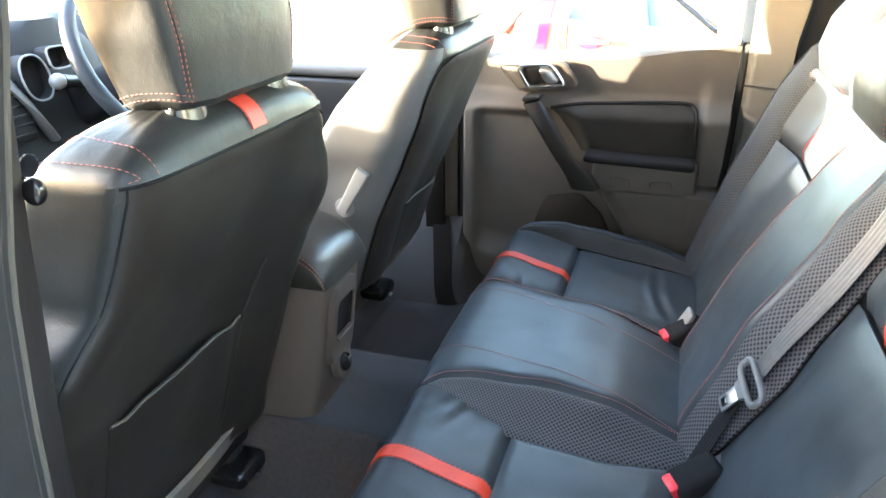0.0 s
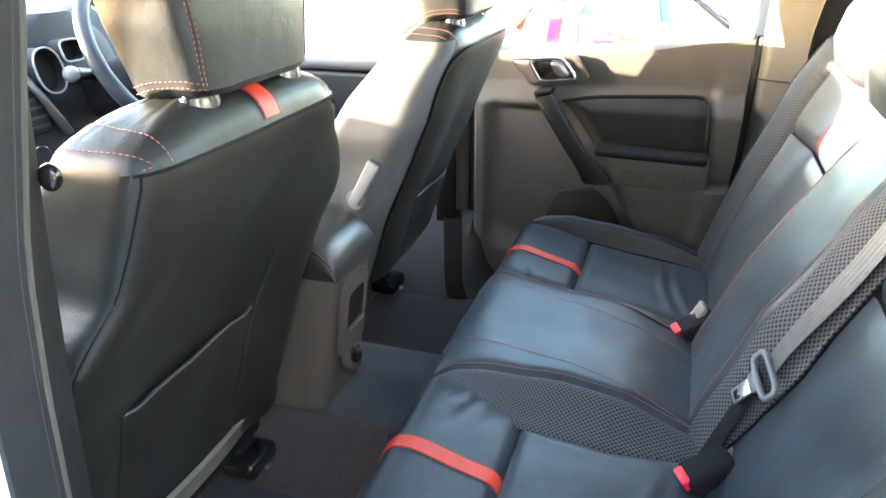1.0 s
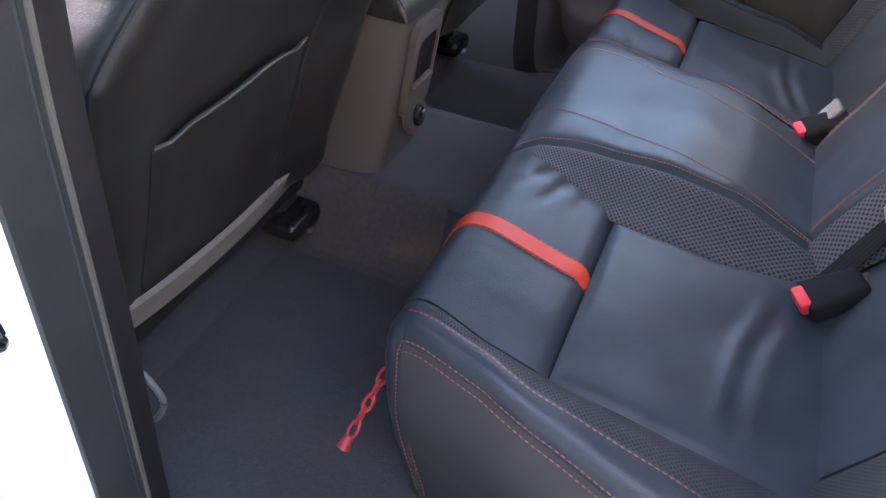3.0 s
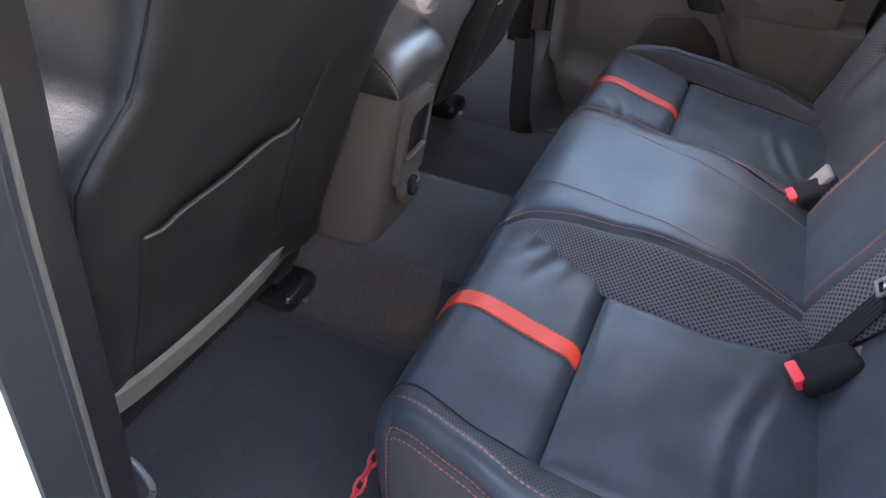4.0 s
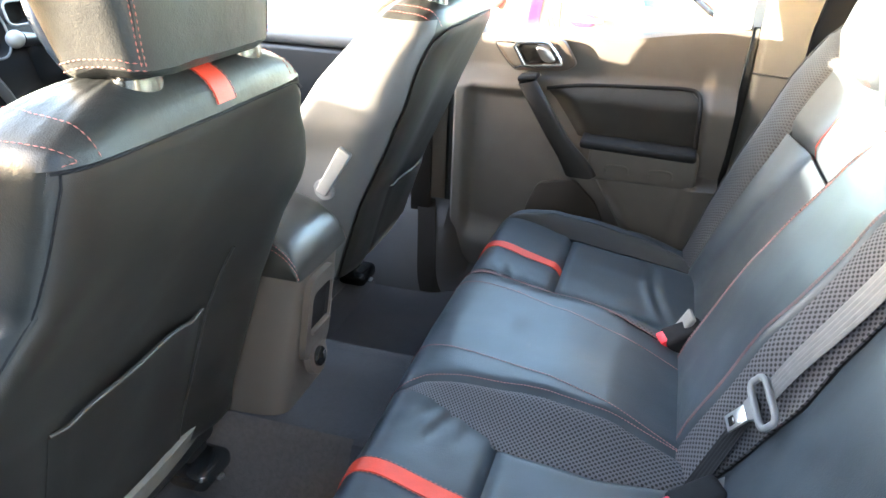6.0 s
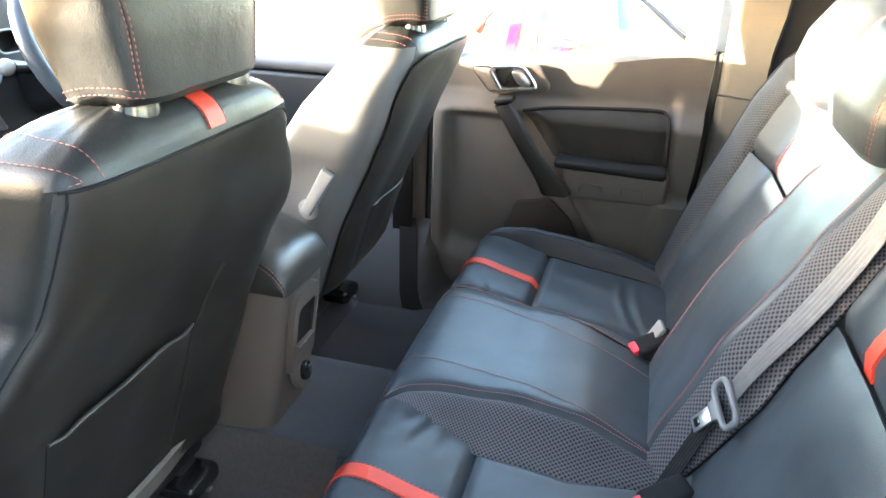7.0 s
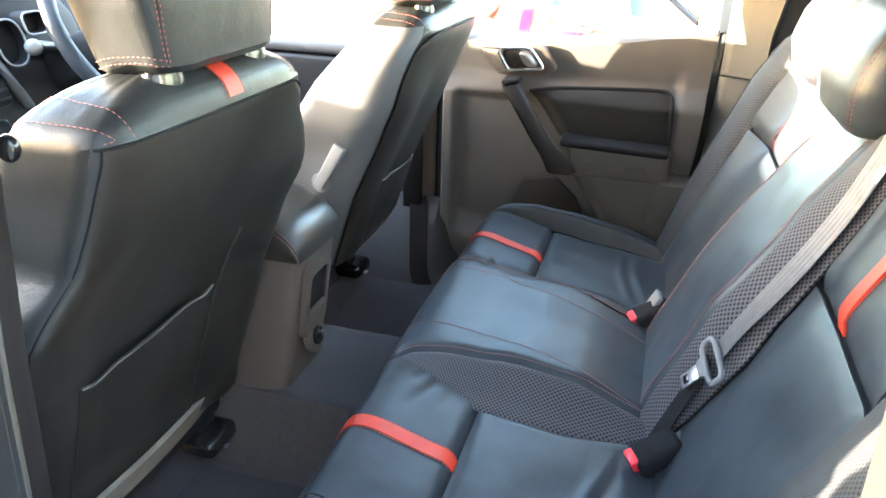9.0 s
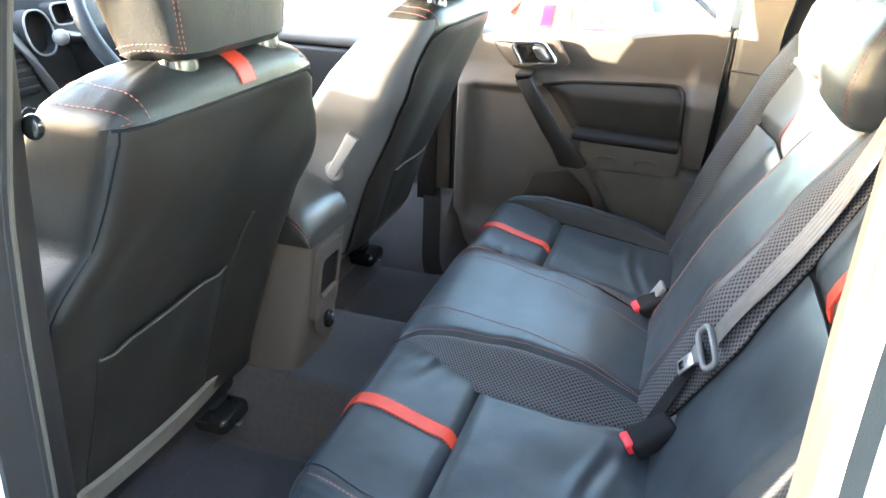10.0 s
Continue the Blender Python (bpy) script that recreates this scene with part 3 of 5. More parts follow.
XB = [(0.15, -0.29), (0.25, -0.272), (0.44, -0.213), (0.731, -0.086), (0.7421, -0.0885), (0.7499, -0.092), (0.7565, -0.097), (0.762, -0.104), (0.7664, -0.112), (0.7698, -0.121), (0.772, -0.13)]
WO = [(0.15, 0.205), (0.4, 0.212), (0.48, 0.228), (0.535, 0.237), (0.565, 0.222), (0.6, 0.196), (0.65, 0.194), (0.731, 0.2), (0.7421, 0.193), (0.7499, 0.182), (0.7565, 0.168), (0.762, 0.15), (0.7664, 0.13), (0.7698, 0.105), (0.772, 0.08)]
WI = [(0.15, 0.215), (0.37, 0.224), (0.47, 0.222), (0.545, 0.216), (0.585, 0.23), (0.66, 0.212), (0.714, 0.184), (0.731, 0.171), (0.7421, 0.162), (0.7499, 0.153), (0.7565, 0.142), (0.762, 0.128), (0.7664, 0.112), (0.7698, 0.092), (0.772, 0.07)]
DB = [(0.15, 0.22), (0.45, 0.19), (0.65, 0.155), (0.731, 0.125), (0.7421, 0.118), (0.7499, 0.108), (0.7565, 0.096), (0.762, 0.083), (0.7664, 0.068), (0.7698, 0.05), (0.772, 0.035)]


def wide(z, k):
    """Half width on the outer (k < 0) or inner (k > 0) side."""
    return table(WI if k > 0 else WO, z)


def swell(z, k):
    """How far the inner edge of the back stands out behind."""
    return 0.020 * smooth(0.70, 0.60, z) * smooth(0.0, 0.8, k)


def seat_ring(z, t, yc, inn, grow=0.0, soft=False):
    d = table(DB, z) / 2
    k = math.sin(t) * inn
    e = (3.4 if soft and k > 0 and math.cos(t) > 0 else 7 - 2.6 * smooth(0.69, 0.772, z))
    c, s = sup(t, e)
    k = s * inn
    w = wide(z, k) + (wing_out(z) if soft and k < 0 else 0.0)
    bulge = 0.02 * max(0, -c) * table([(0.2, 0), (0.5, 1), (0.72, 0)], z)
    sink = 0.030 * smooth(0.2, 0.7, c) * smooth(0.94, 0.82, abs(s)) * smooth(0.725, 0.70, z) * (0 if soft else 1)
    return Vector((table(XB, z) - d + c * (d + grow) + swell(z, k) * max(0, c) - sink, yc + s * (w + grow + bulge), z + wob(c, s, z, 3, 0.002)))


def wing_out(z):
    """How far the outer wing of the driver seat bulges."""
    return 0.034 * smooth(0.50, 0.62, z) * smooth(0.778, 0.735, z)


def front_seat(yc, inn, label, group, soft=False, zb=0.20, dx=0.0):
    """A front seat; inn: which way the middle of the cab lies (+1 or -1 along y); soft: a rounded inner rear corner."""
    seat = thing("front_seat", label, "car seat", group)
    zs = [zb - 0.01 + (0.741 - zb) * i / 50 for i in range(51)] + [0.731 + 0.041 * (i / 18) ** 0.7 for i in range(1, 19)]
    b = loft(zs, lambda z, t: seat_ring(z, t, yc, inn, 0.0, soft), 120)
    bmesh.ops.recalc_face_normals(b, faces=b.faces)
    skin = BVHTree.FromBMesh(b)
    part("backrest", b, LEATHER_DIM, seat)

    # flat rear cover
    def rear(u, v, lift=0.004):
        z = zb + (0.730 - zb) * v
        k = 2 * u - 1
        w = wide(z, k) - 0.003 + (wing_out(z) if soft and k < 0 else 0.0)
        if k > 0:
            z -= 0.015 * smooth(0.65, 1.0, k) ** 2 * smooth(0.75, 1.0, v)
        elif soft:
            z -= 0.022 * smooth(0.5, 1.0, -k) ** 2 * smooth(0.75, 1.0, v)
        dr = edge_drop(u, v, 2 * w, 0.523, 0.012, 0.004)
        if soft:
            q = 0.82 * k if k > 0 else 0.94 * k
            c = (1 - abs(q) ** 3.4) ** (1 / 3.4) if k > 0 else (1 - abs(q) ** 5) ** 0.2
            d = table(DB, z) / 2
            return Vector((table(XB, z) - d + c * d + swell(z, q) * c + lift - 0.5 * dr + wob(k * w, z, yc, 7, 0.002), yc + inn * q * w, z))
        hollow = 0.014 * smooth(0.64, 0.5, z + 0.06 * k) * smooth(0.95, 0.5, abs(k))
        return Vector((table(XB, z) + lift - dr - hollow - (0.008 * k ** 8 if k > 0 else 0.5 * table(DB, z) * (1 - (1 - min(0.988, -k) ** 7) ** (1 / 7))) + swell(z, k) + wob(k * w * inn, z, yc, 7, 0.004), yc + inn * k * w, z))
    b = sheet(lambda u, v: rear(u, v), 40, 60, thick=0.004)
    part("back_cover", b, LEATHER_BACK, seat, "smooth black vinyl rear cover")
    b = tube([rear(i / 40, 1.0, 0.0062) for i in range(41)], 0.0016, 6)
    if not soft:
        b = tube([rear(1.0, i / 40, 0.001) for i in range(41)], 0.0009, 6, bm=b)
    if not soft:
        b = tube([rear(0.015, i / 40, 0.0045) for i in range(41)], 0.0012, 6, bm=b)
    part("piping", b, STRAP, seat, "dark sewn edge")

    b = tube([rear(0.5 + 0.5 * (0.43 + 0.06 * i / 20), (0.03 + 0.60 * i / 20), 0.0045) for i in range(21)], 0.0022, 6)
    part("cover_seam", b, LEATHER_BACK, seat)
    if inn > 0:
        c = spline([(-0.224, yc + 0.216, 0.507), (-0.206, yc + 0.224, 0.525), (-0.184, yc + 0.228, 0.544), (-0.164, yc + 0.224, 0.559), (-0.148, yc + 0.212, 0.568)], 5)
        b = tube(c, lambda k: 0.003 + 0.008 * math.sin(math.pi * k), 10, flat=0.7)
        part("leather_fold", b, LIDL, seat, "creased leather fold")

    # map pocket with a bound upper edge
    y0, y1 = -inn * 0.146, inn * 0.092

    def pock(u, v, out=0.0):
        top = 0.432 + 0.016 * u + 0.003 * math.sin(math.pi * u) - 0.007 * math.exp(-((u - 0.09) / 0.07) ** 2) - 0.006 * math.exp(-((u - 0.90) / 0.07) ** 2)
        z = zb + 0.01 + (top - zb - 0.01) * v
        y = y0 + (y1 - y0) * u
        side = smooth(0.0, 0.10, min(u, 1 - u))
        k = max(-1, min(1, inn * y / wide(z, 0)))
        on = rear((k + 1) / 2, (z - zb) / (0.730 - zb)).x
        bulge = 0.010 * math.sin(math.pi * u) * (0.35 + 0.65 * v)
        return Vector((on + 0.0015 + 0.003 * side + bulge + out, yc + y, z))
    b = sheet(pock, 24, 16, thick=0.003)
    pk = part("map_pocket", b, LEATHER_BACK, seat, "slim vinyl map pocket")
    b = tube([pock(i / 24, 1.0, 0.001) for i in range(25)], 0.0021, 8)
    part("binding", b, BIND, pk, "olive grey bound edge")
    # pale lower hem
    b = sheet(lambda u, v: Vector((table(XB, zb) + 0.010 - 0.014 * v - 0.02 * abs(2 * u - 1) ** 4, yc + (2 * u - 1) * 0.20, zb + 0.028 - 0.040 * v + 0.002 * math.sin(9 * u))), 24, 6, thick=0.008)
    part("hem", b, HEM, seat, "pale lower hem strip")

    # top stripe and seams, laid on the leather
    def over(y, k, out=0.001, tilt=0.0):
        """Across the top from the rear edge forward, k from 0 to 1; tilt: leans the search outward."""
        x = -0.0875 - 0.135 * k
        d = Vector((-0.0, -math.copysign(tilt, y), -1)).normalized()
        o = Vector((x, yc + y, 0.755)) - d * 0.1
        h = skin.ray_cast(o, d)
        if h[0] is None:
            h = skin.find_nearest(Vector((x, yc + y, 0.74)))
        return h[0] + h[1] * out
    b = sheet(lambda u, v: over(inn * (-0.013 + 0.027 * u), v, 0.0018), 4, 40, thick=0.002)
    if soft:
        b.free()
    else:
        part("red_stripe", b, RED, seat, "red leather stripe")
    bs = bmesh.new()
    for o in () if soft else (-0.0155, 0.0165):
        stitches([over(inn * o, i / 60, 0.0015) for i in range(61)], bm=bs)
    for sy, rows in ((-inn, ((0.163, 0.022, 0.1), (0.196, -0.002, 0.9))), (inn, ((0.130, 0.010, 0.1), (0.150, 0.012, 0.3)))):
        for o, dy, ti in rows:
            stitches([over(sy * (o - dy * (i / 60) ** 2), 0.02 + 0.98 * i / 60, 0.0009, ti) for i in range(61)], bm=bs, r=0.0007)
    part("stitching", bs, THREAD, seat, "red thread")

    # lower part
    b = rbox((0.50, 0.44, 0.13), (-0.53 - 1.2 * dx, yc, 0.275), 0.04, 4)
    part("seat_cushion", b, LEATHER_DIM, seat)
    b = rbox((0.42, 0.40, 0.07), (-0.50 - 1.2 * dx, yc, 0.185), 0.01)
    part("seat_frame", b, BLACKP, seat)
    for sy in (1,):
        rl = part("rail", rbox((0.46, 0.045, 0.04), (-0.52 - dx, yc + sy * 0.155, 0.14), 0.006), BLACKP, seat, "black steel seat rail")
        b = rbox((0.066, 0.080, 0.034), (-0.288 - dx, yc + sy * 0.150, 0.128), 0.014, 4)
        part("end_cap", b, BLACKG, rl, "glossy black rail cap")
        b = rbox((0.008, 0.012, 0.006), (-0.2545 - dx, yc + sy * 0.150, 0.118), 0.002)
        part("bolt", b, STEEL, rl)
    for sy in (-1, 1):
        py = yc + 0.008 + sy * 0.080
        g = part("post_guide", loft([0.752, 0.766, 0.771, 0.7725], lambda z, a: Vector((-0.121 + 0.018 * math.cos(a) * (1 if z < 0.77 else 0.93), py + 0.024 * math.sin(a) * (1 if z < 0.77 else 0.95), z)), 28), GUNMETAL, seat, "dark metal post collar")
        part("collar_top", loft([0.770, 0.7738], lambda z, a: Vector((-0.121 + 0.014 * math.cos(a), py + 0.020 * math.sin(a), z)), 24), BLACKG, g)
        part("post", tube([(-0.121, py, 0.74), (-0.122, py, 0.81)], 0.0065, 12), CHROME, g, "polished steel post")

    # headrest
    HW = [(0.774, 0.090), (0.782, 0.101), (0.84, 0.113), (0.90, 0.118), (0.955, 0.108), (0.985, 0.08)]
    HD = [(0.774, 0.038), (0.782, 0.048), (0.84, 0.058), (0.90, 0.060), (0.955, 0.050), (0.985, 0.028)]

    def hring(z, t, grow=0.0):
        c, s = sup(t, 5)
        return Vector((-0.137 - 0.17 * (z - 0.80) + c * (table(HD, z) + grow), yc + s * (table(HW, z) + grow), z - 0.012 * max(0, -c) * smooth(0.84, 0.785, z) + wob(c * 2, s * 2, z * 9, 2, 0.003)))
    hz = [0.774, 0.776, 0.779, 0.782] + [0.788 + 0.167 * i / 16 for i in range(17)] + [0.965, 0.975, 0.982, 0.985]
    head = part("headrest", loft(hz, hring, 56), LEATHER_DIM, seat, "padded black leather headrest")
    bs = bmesh.new()
    for sy in (-1, 1):
        for da in (-0.05, 0.05):
            stitches([hring(0.785 + 0.19 * i / 50, sy * (0.86 + da + 0.10 * smooth(0.06, 0.0, 0.19 * i / 50)), 0.0008) for i in range(51)], bm=bs, r=0.0008, pitch=0.0055, ln=0.8)
        for dz in (0.0, 0.006):
            stitches([hring(0.7815 + dz + 0.003 * math.sin(i / 24 * 3.14), sy * (0.92 + 1.35 * i / 24), 0.001) for i in range(25)], bm=bs, r=0.0008, pitch=0.0055, ln=0.8)
    part("stitching", bs, THREAD, head, "red double stitching")
    for sy in (-1, 1):
        b = tube([hring(0.785 + 0.19 * i / 50, sy * (0.86 + 0.10 * smooth(0.06, 0.0, 0.19 * i / 50)), 0.0004) for i in range(51)], 0.0013, 6)
        part("seam", b, RUBBER, head, "dark seam between the stitch rows")
    return seat


FAR_DX = 0.045
front_seat(-0.335, 1, "black leather passenger seat with red stripe and stitching", "front seats")
far_seat = front_seat(0.335, -1, "black leather driver seat with grey recliner lever", "front seats", True, 0.30, FAR_DX + 0.03)
far_seat.location.x = FAR_DX


def far_side(u, v):
    z = 0.30 + 0.445 * v
    p = seat_ring(z, 3 * math.pi / 2 - 0.75 + 1.5 * u, 0.335, -1, 0.003, True)
    return p


# Paler grey than the leather: the light on the seat's side is in the colour.
part("side_cover", sheet(far_side, 20, 24, thick=0.003), SIDE_GREY, far_seat, "side panel greyed for light on the leather")
lv = part("recliner_lever", rbox((0.019, 0.013, 0.088), (-0.192 - FAR_DX, 0.108, 0.512), 0.0028, 3, turn=pose(0, 0, 0, 0, 30, 0), taper=(1.25, 1)), GREYP, far_seat, "pale grey plastic recliner lever")
b = bmesh.new()
bmesh.ops.create_cone(b, cap_ends=True, segments=24, radius1=0.021, radius2=0.018, depth=0.018)
bmesh.ops.bevel(b, geom=b.edges[:], offset=0.002, segments=2, affect="EDGES")
b.transform(pose(-0.212 - FAR_DX, 0.118, 0.478, 90, 0, 0))
part("pivot_boss", b, GREYP, lv)

# ---- centre console ----
console = thing("centre_console", "brown grey centre console with leather armrest lid", "console")


def con_ring(z, t):
    k = (z - 0.16) / 0.27
    w = 0.088 - 0.011 * k
    yc = -0.029 + 0.013 * k
    c, s = sup(t, 9)
    x0, x1 = -0.95, -0.190 + 0.036 * k
    return Vector(((x0 + x1) / 2 + c * (x1 - x0) / 2, yc + s * w, z))


part("body", loft([0.14 + 0.278 * i / 10 for i in range(11)], con_ring, 96), PANEL_DK, console, "brown grey plastic body")


LID = spline([(-0.62, 0, 0.503), (-0.40, 0, 0.505), (-0.27, 0, 0.503), (-0.215, 0, 0.495), (-0.176, 0, 0.474), (-0.156, 0, 0.446), (-0.150, 0, 0.421)], 8)
CHEEK = spline([(-0.62, 0, 0.486), (-0.40, 0, 0.487), (-0.27, 0, 0.486), (-0.217, 0, 0.479), (-0.180, 0, 0.462), (-0.160, 0, 0.440), (-0.153, 0, 0.421)], 8)


def lid_pt(u, v, out=0.0):
    """Over the lid: u from the front along the top and down its rear end, v across, domed between two seams, with upright cheeks."""
    q = u * (len(LID) - 1)
    i = min(int(q), len(LID) - 2)
    top, edge = LID[i].lerp(LID[i + 1], q - i), CHEEK[i].lerp(CHEEK[i + 1], q - i)
    k = 2 * v - 1
    if abs(k) < 0.8:
        a = 0.5 * math.pi * abs(k) / 0.8
        p, y = edge.lerp(top, math.cos(a) ** 0.8), 0.078 * math.sin(a)
        return Vector((p.x, -0.015 + math.copysign(y, k), p.z + out))
    g = (abs(k) - 0.8) / 0.2
    base = Vector((min(edge.x, -0.156), 0, 0.419))
    p = edge.lerp(base, g)
    return Vector((p.x, -0.015 + math.copysign(0.078 + 0.004 * math.sin(math.pi * g) + out, k), p.z))


lid = part("armrest_lid", sheet(lid_pt, 48, 60), LIDL, console, "padded black leather armrest lid")
bs = bmesh.new()
for vv in (0.088, 0.107, 0.893):
    stitches([lid_pt(0.2 + 0.8 * i / 60, vv, 0.0008) for i in range(61)], bm=bs, r=0.0007)
part("stitching", bs, THREAD, lid, "red thread")
part("seam", tube([lid_pt(0.1 + 0.9 * i / 60, 0.0985, 0.0) for i in range(61)], 0.0012, 6), RUBBER, lid, "dark seam round the cheek")
def cubby_ring(k, t):
    """The hollow in the rear bezel: k runs from the outer frame over its lip and in to the back."""
    c, q = sup(t, 6)
    w, h, x = ((0.043, 0.062, -0.002), (0.042, 0.061, 0.008), (0.033, 0.038, 0.010), (0.031, 0.036, 0.007), (0.029, 0.034, 0.0025))[k]
    up = 0.348 + q * h - (0.020 if q < 0 and k < 2 else 0.0)
    return Vector((-0.1655 + x + 0.13 * (up - 0.325), -0.031 + c * w, up))


bez = part("rear_bezel", loft([0, 1, 2, 3], cubby_ring, 48, cap=False), PANEL_DK, console)
b = loft([4, 3], cubby_ring, 48, cap=False)
b.verts.ensure_lookup_table()
b.faces.new(b.verts[:48])
# Near-black back stands in for the shade of a deeper hollow.
part("cubby", b, PILLAR, bez, "shallow cubby darkened for deep shade")
part("cubby_lip", rbox((0.010, 0.060, 0.006), (-0.157, -0.031, 0.316), 0.0025, 2), PANEL_DK, bez)
b = bmesh.new()
bmesh.ops.create_cone(b, cap_ends=True, segments=28, radius1=0.030, radius2=0.028, depth=0.010)
b.transform(pose(-0.166, -0.031, 0.258, 0, 82, 0))
b = rbox((0.006, 0.052, 0.060), (-0.1665, -0.031, 0.272), 0.005, 3, turn=pose(0, 0, 0, 0, 7.5, 0), bm=b)
ol = part("power_outlet", b, PANEL_DK, console, "round twelve volt power outlet")
b = bmesh.new()
bmesh.ops.create_cone(b, cap_ends=True, segments=24, radius1=0.017, radius2=0.0155, depth=0.012)
bmesh.ops.bevel(b, geom=b.edges[:], offset=0.002, segments=2, affect="EDGES")
b.transform(pose(-0.161, -0.031, 0.258, 0, 82, 0))
cp = part("cap", b, BLACKG, ol, "black outlet cap")
part("tab", rbox((0.004, 0.008, 0.012), (-0.153, -0.028, 0.262), 0.0015), CHROME, cp)

# ---- far rear door ----
door = thing("rear_door", "taupe plastic rear door trim with chrome handle", "car door")
SILL = [(-0.2, 0.655), (0.05, 0.660), (0.20, 0.668), (0.33, 0.690), (0.45, 0.704)]


def rear_edge(z):
    return table([(0.05, 0.385), (0.2, 0.409), (0.45, 0.435), (0.72, 0.445)], z)


def door_y(x, z):
    y = 0.729 - 0.005 * smooth(0.56, 0.66, z)
    y -= 0.045 * smooth(0.585, 0.53, z)
    low = smooth(0.395, 0.385, z) * smooth(0.150 + (0.385 - z) * 0.62, 0.175 + (0.385 - z) * 0.62, x)
    y -= 0.060 * low
    pan = smooth(-0.140, -0.112, x) * smooth(0.548, 0.515, z - 0.12 * max(0.0, x)) * smooth(0.135, 0.09, x - (0.5 - z) * 0.62) * smooth(0.16, 0.235, z - 0.6 * (x + 0.12) * -0.35)
    y += 0.024 * pan
    e = rear_edge(z)
    y -= 0.012 * smooth(e - 0.074, e - 0.044, x) * smooth(0.63, 0.57, z)
    return y


def door_pt(u, v):
    z1 = 0.055
    x = -0.165 + u * 0.61
    top = table(SILL, x)
    z = z1 + (top - z1) * v
    x = -0.165 + u * (rear_edge(z) + 0.165)
    return Vector((x, door_y(x, z) + (0.02 * smooth(0.985, 1.0, v)) + 0.02 * smooth(0.012, 0.0, u), z))


part("door_panel", sheet(door_pt, 120, 120, thick=0.006), PANEL, door, "taupe moulded door panel")
part("door_shell", rbox((0.60, 0.05, 0.56), (0.14, 0.80, 0.36), 0.01), PAINT_W, door, "white painted door skin")
b = sheet(lambda u, v: Vector((-0.17 + 0.61 * u, 0.738 + 0.06 * v, table(SILL, -0.17 + 0.61 * u) - 0.004 + 0.006 * math.sin(math.pi * v))), 40, 6, thick=0.006)
part("sill_cap", b, PANEL, door)


def poly_plate(pts, y, depth, bevel=0.004, r=0.014):
    """A raised plate with rounded corners and a rounded front edge, standing out from y towards -y."""
    p = [Vector((x, 0, z)) for x, z in pts]
    n, out = len(p), []
    for i in range(n):
        a, c, e = p[i - 1], p[i], p[(i + 1) % n]
        ka, ke = min(r, 0.42 * (a - c).length), min(r, 0.42 * (e - c).length)
        p0, p2 = c + (a - c).normalized() * ka, c + (e - c).normalized() * ke
        for k in range(6):
            w = k / 5
            out.append(p0 * (1 - w) ** 2 + c * 2 * w * (1 - w) + p2 * w * w)
    mid = sum(out, Vector()) / len(out)
    bevel = min(bevel, depth * 0.7)
    b = bmesh.new()
    rings = []
    for yy, ins in ((y, 0.0), (y - depth + bevel, 0.0), (y - depth + 0.3 * bevel, 0.3 * bevel), (y - depth, bevel)):
        rings.append([b.verts.new(q + (mid - q).normalized() * ins + Vector((0, yy, 0))) for q in out])
    m = len(out)
    for ra, rb in zip(rings, rings[1:]):
        for k in range(m):
            b.faces.new((ra[k], ra[(k + 1) % m], rb[(k + 1) % m], rb[k]))
    b.faces.new(rings[-1])
    return b


hp = part("handle_plate", poly_plate([(-0.084, 0.647), (0.074, 0.651), (0.108, 0.600), (0.084, 0.585), (-0.033, 0.577)], 0.715, 0.014, 0.004), PANEL_DK, door, "dark grey handle plate")
part("handle_wing", poly_plate([(-0.070, 0.638), (-0.030, 0.638), (-0.006, 0.592), (-0.030, 0.587)], 0.703, 0.006), PANEL, hp)
part("hollow", poly_plate([(-0.028, 0.636), (0.030, 0.638), (0.044, 0.600), (-0.004, 0.593)], 0.703, 0.005), BLACKG, hp, "dark finger hollow")
part("pull_lever", poly_plate([(0.012, 0.634), (0.042, 0.636), (0.066, 0.605), (0.034, 0.600)], 0.701, 0.010), STEEL, hp, "satin metal release lever")
ring = spline([(-0.024, 0.695, 0.638), (0.010, 0.695, 0.641), (0.038, 0.695, 0.641), (0.050, 0.695, 0.633), (0.072, 0.695, 0.604), (0.066, 0.695, 0.598), (0.030, 0.695, 0.593), (-0.002, 0.695, 0.591), (-0.010, 0.695, 0.597), (-0.031, 0.695, 0.630)], 5)
part("bezel", tube(ring, 0.0042, 8, closed=True, flat=0.7, up=(0, 1, 0)), CHROME, hp, "satin chrome bezel")
part("wing_line", tube(spline([(-0.028, 0.696, 0.639), (-0.066, 0.696, 0.637), (-0.070, 0.696, 0.630), (-0.034, 0.696, 0.588), (-0.010, 0.696, 0.590)], 6), 0.0016, 6), CHROME, hp, "thin chrome outline")


def grab(u, v):
    """The slanting pull: a flat strap with rounded sides, widening to its foot."""
    c = spline([(0.010, 0.650, 0.566), (0.050, 0.624, 0.518), (0.092, 0.610, 0.462), (0.128, 0.604, 0.420), (0.156, 0.602, 0.378)], 8)
    q = u * (len(c) - 1)
    i = min(int(q), len(c) - 2)
    p = c[i].lerp(c[i + 1], q - i)
    w = 0.023 + 0.010 * smooth(0.5, 1.0, u)
    a = 2 * math.pi * v
    cs, sn = sup(a, 3.2)
    ax = Vector((0.80, 0, 0.22 + 0.25 * u))
    q = p + ax * (cs * w) + Vector((0, sn * 0.013 + 0.004, 0))
    q.z = max(q.z, 0.386)
    return q


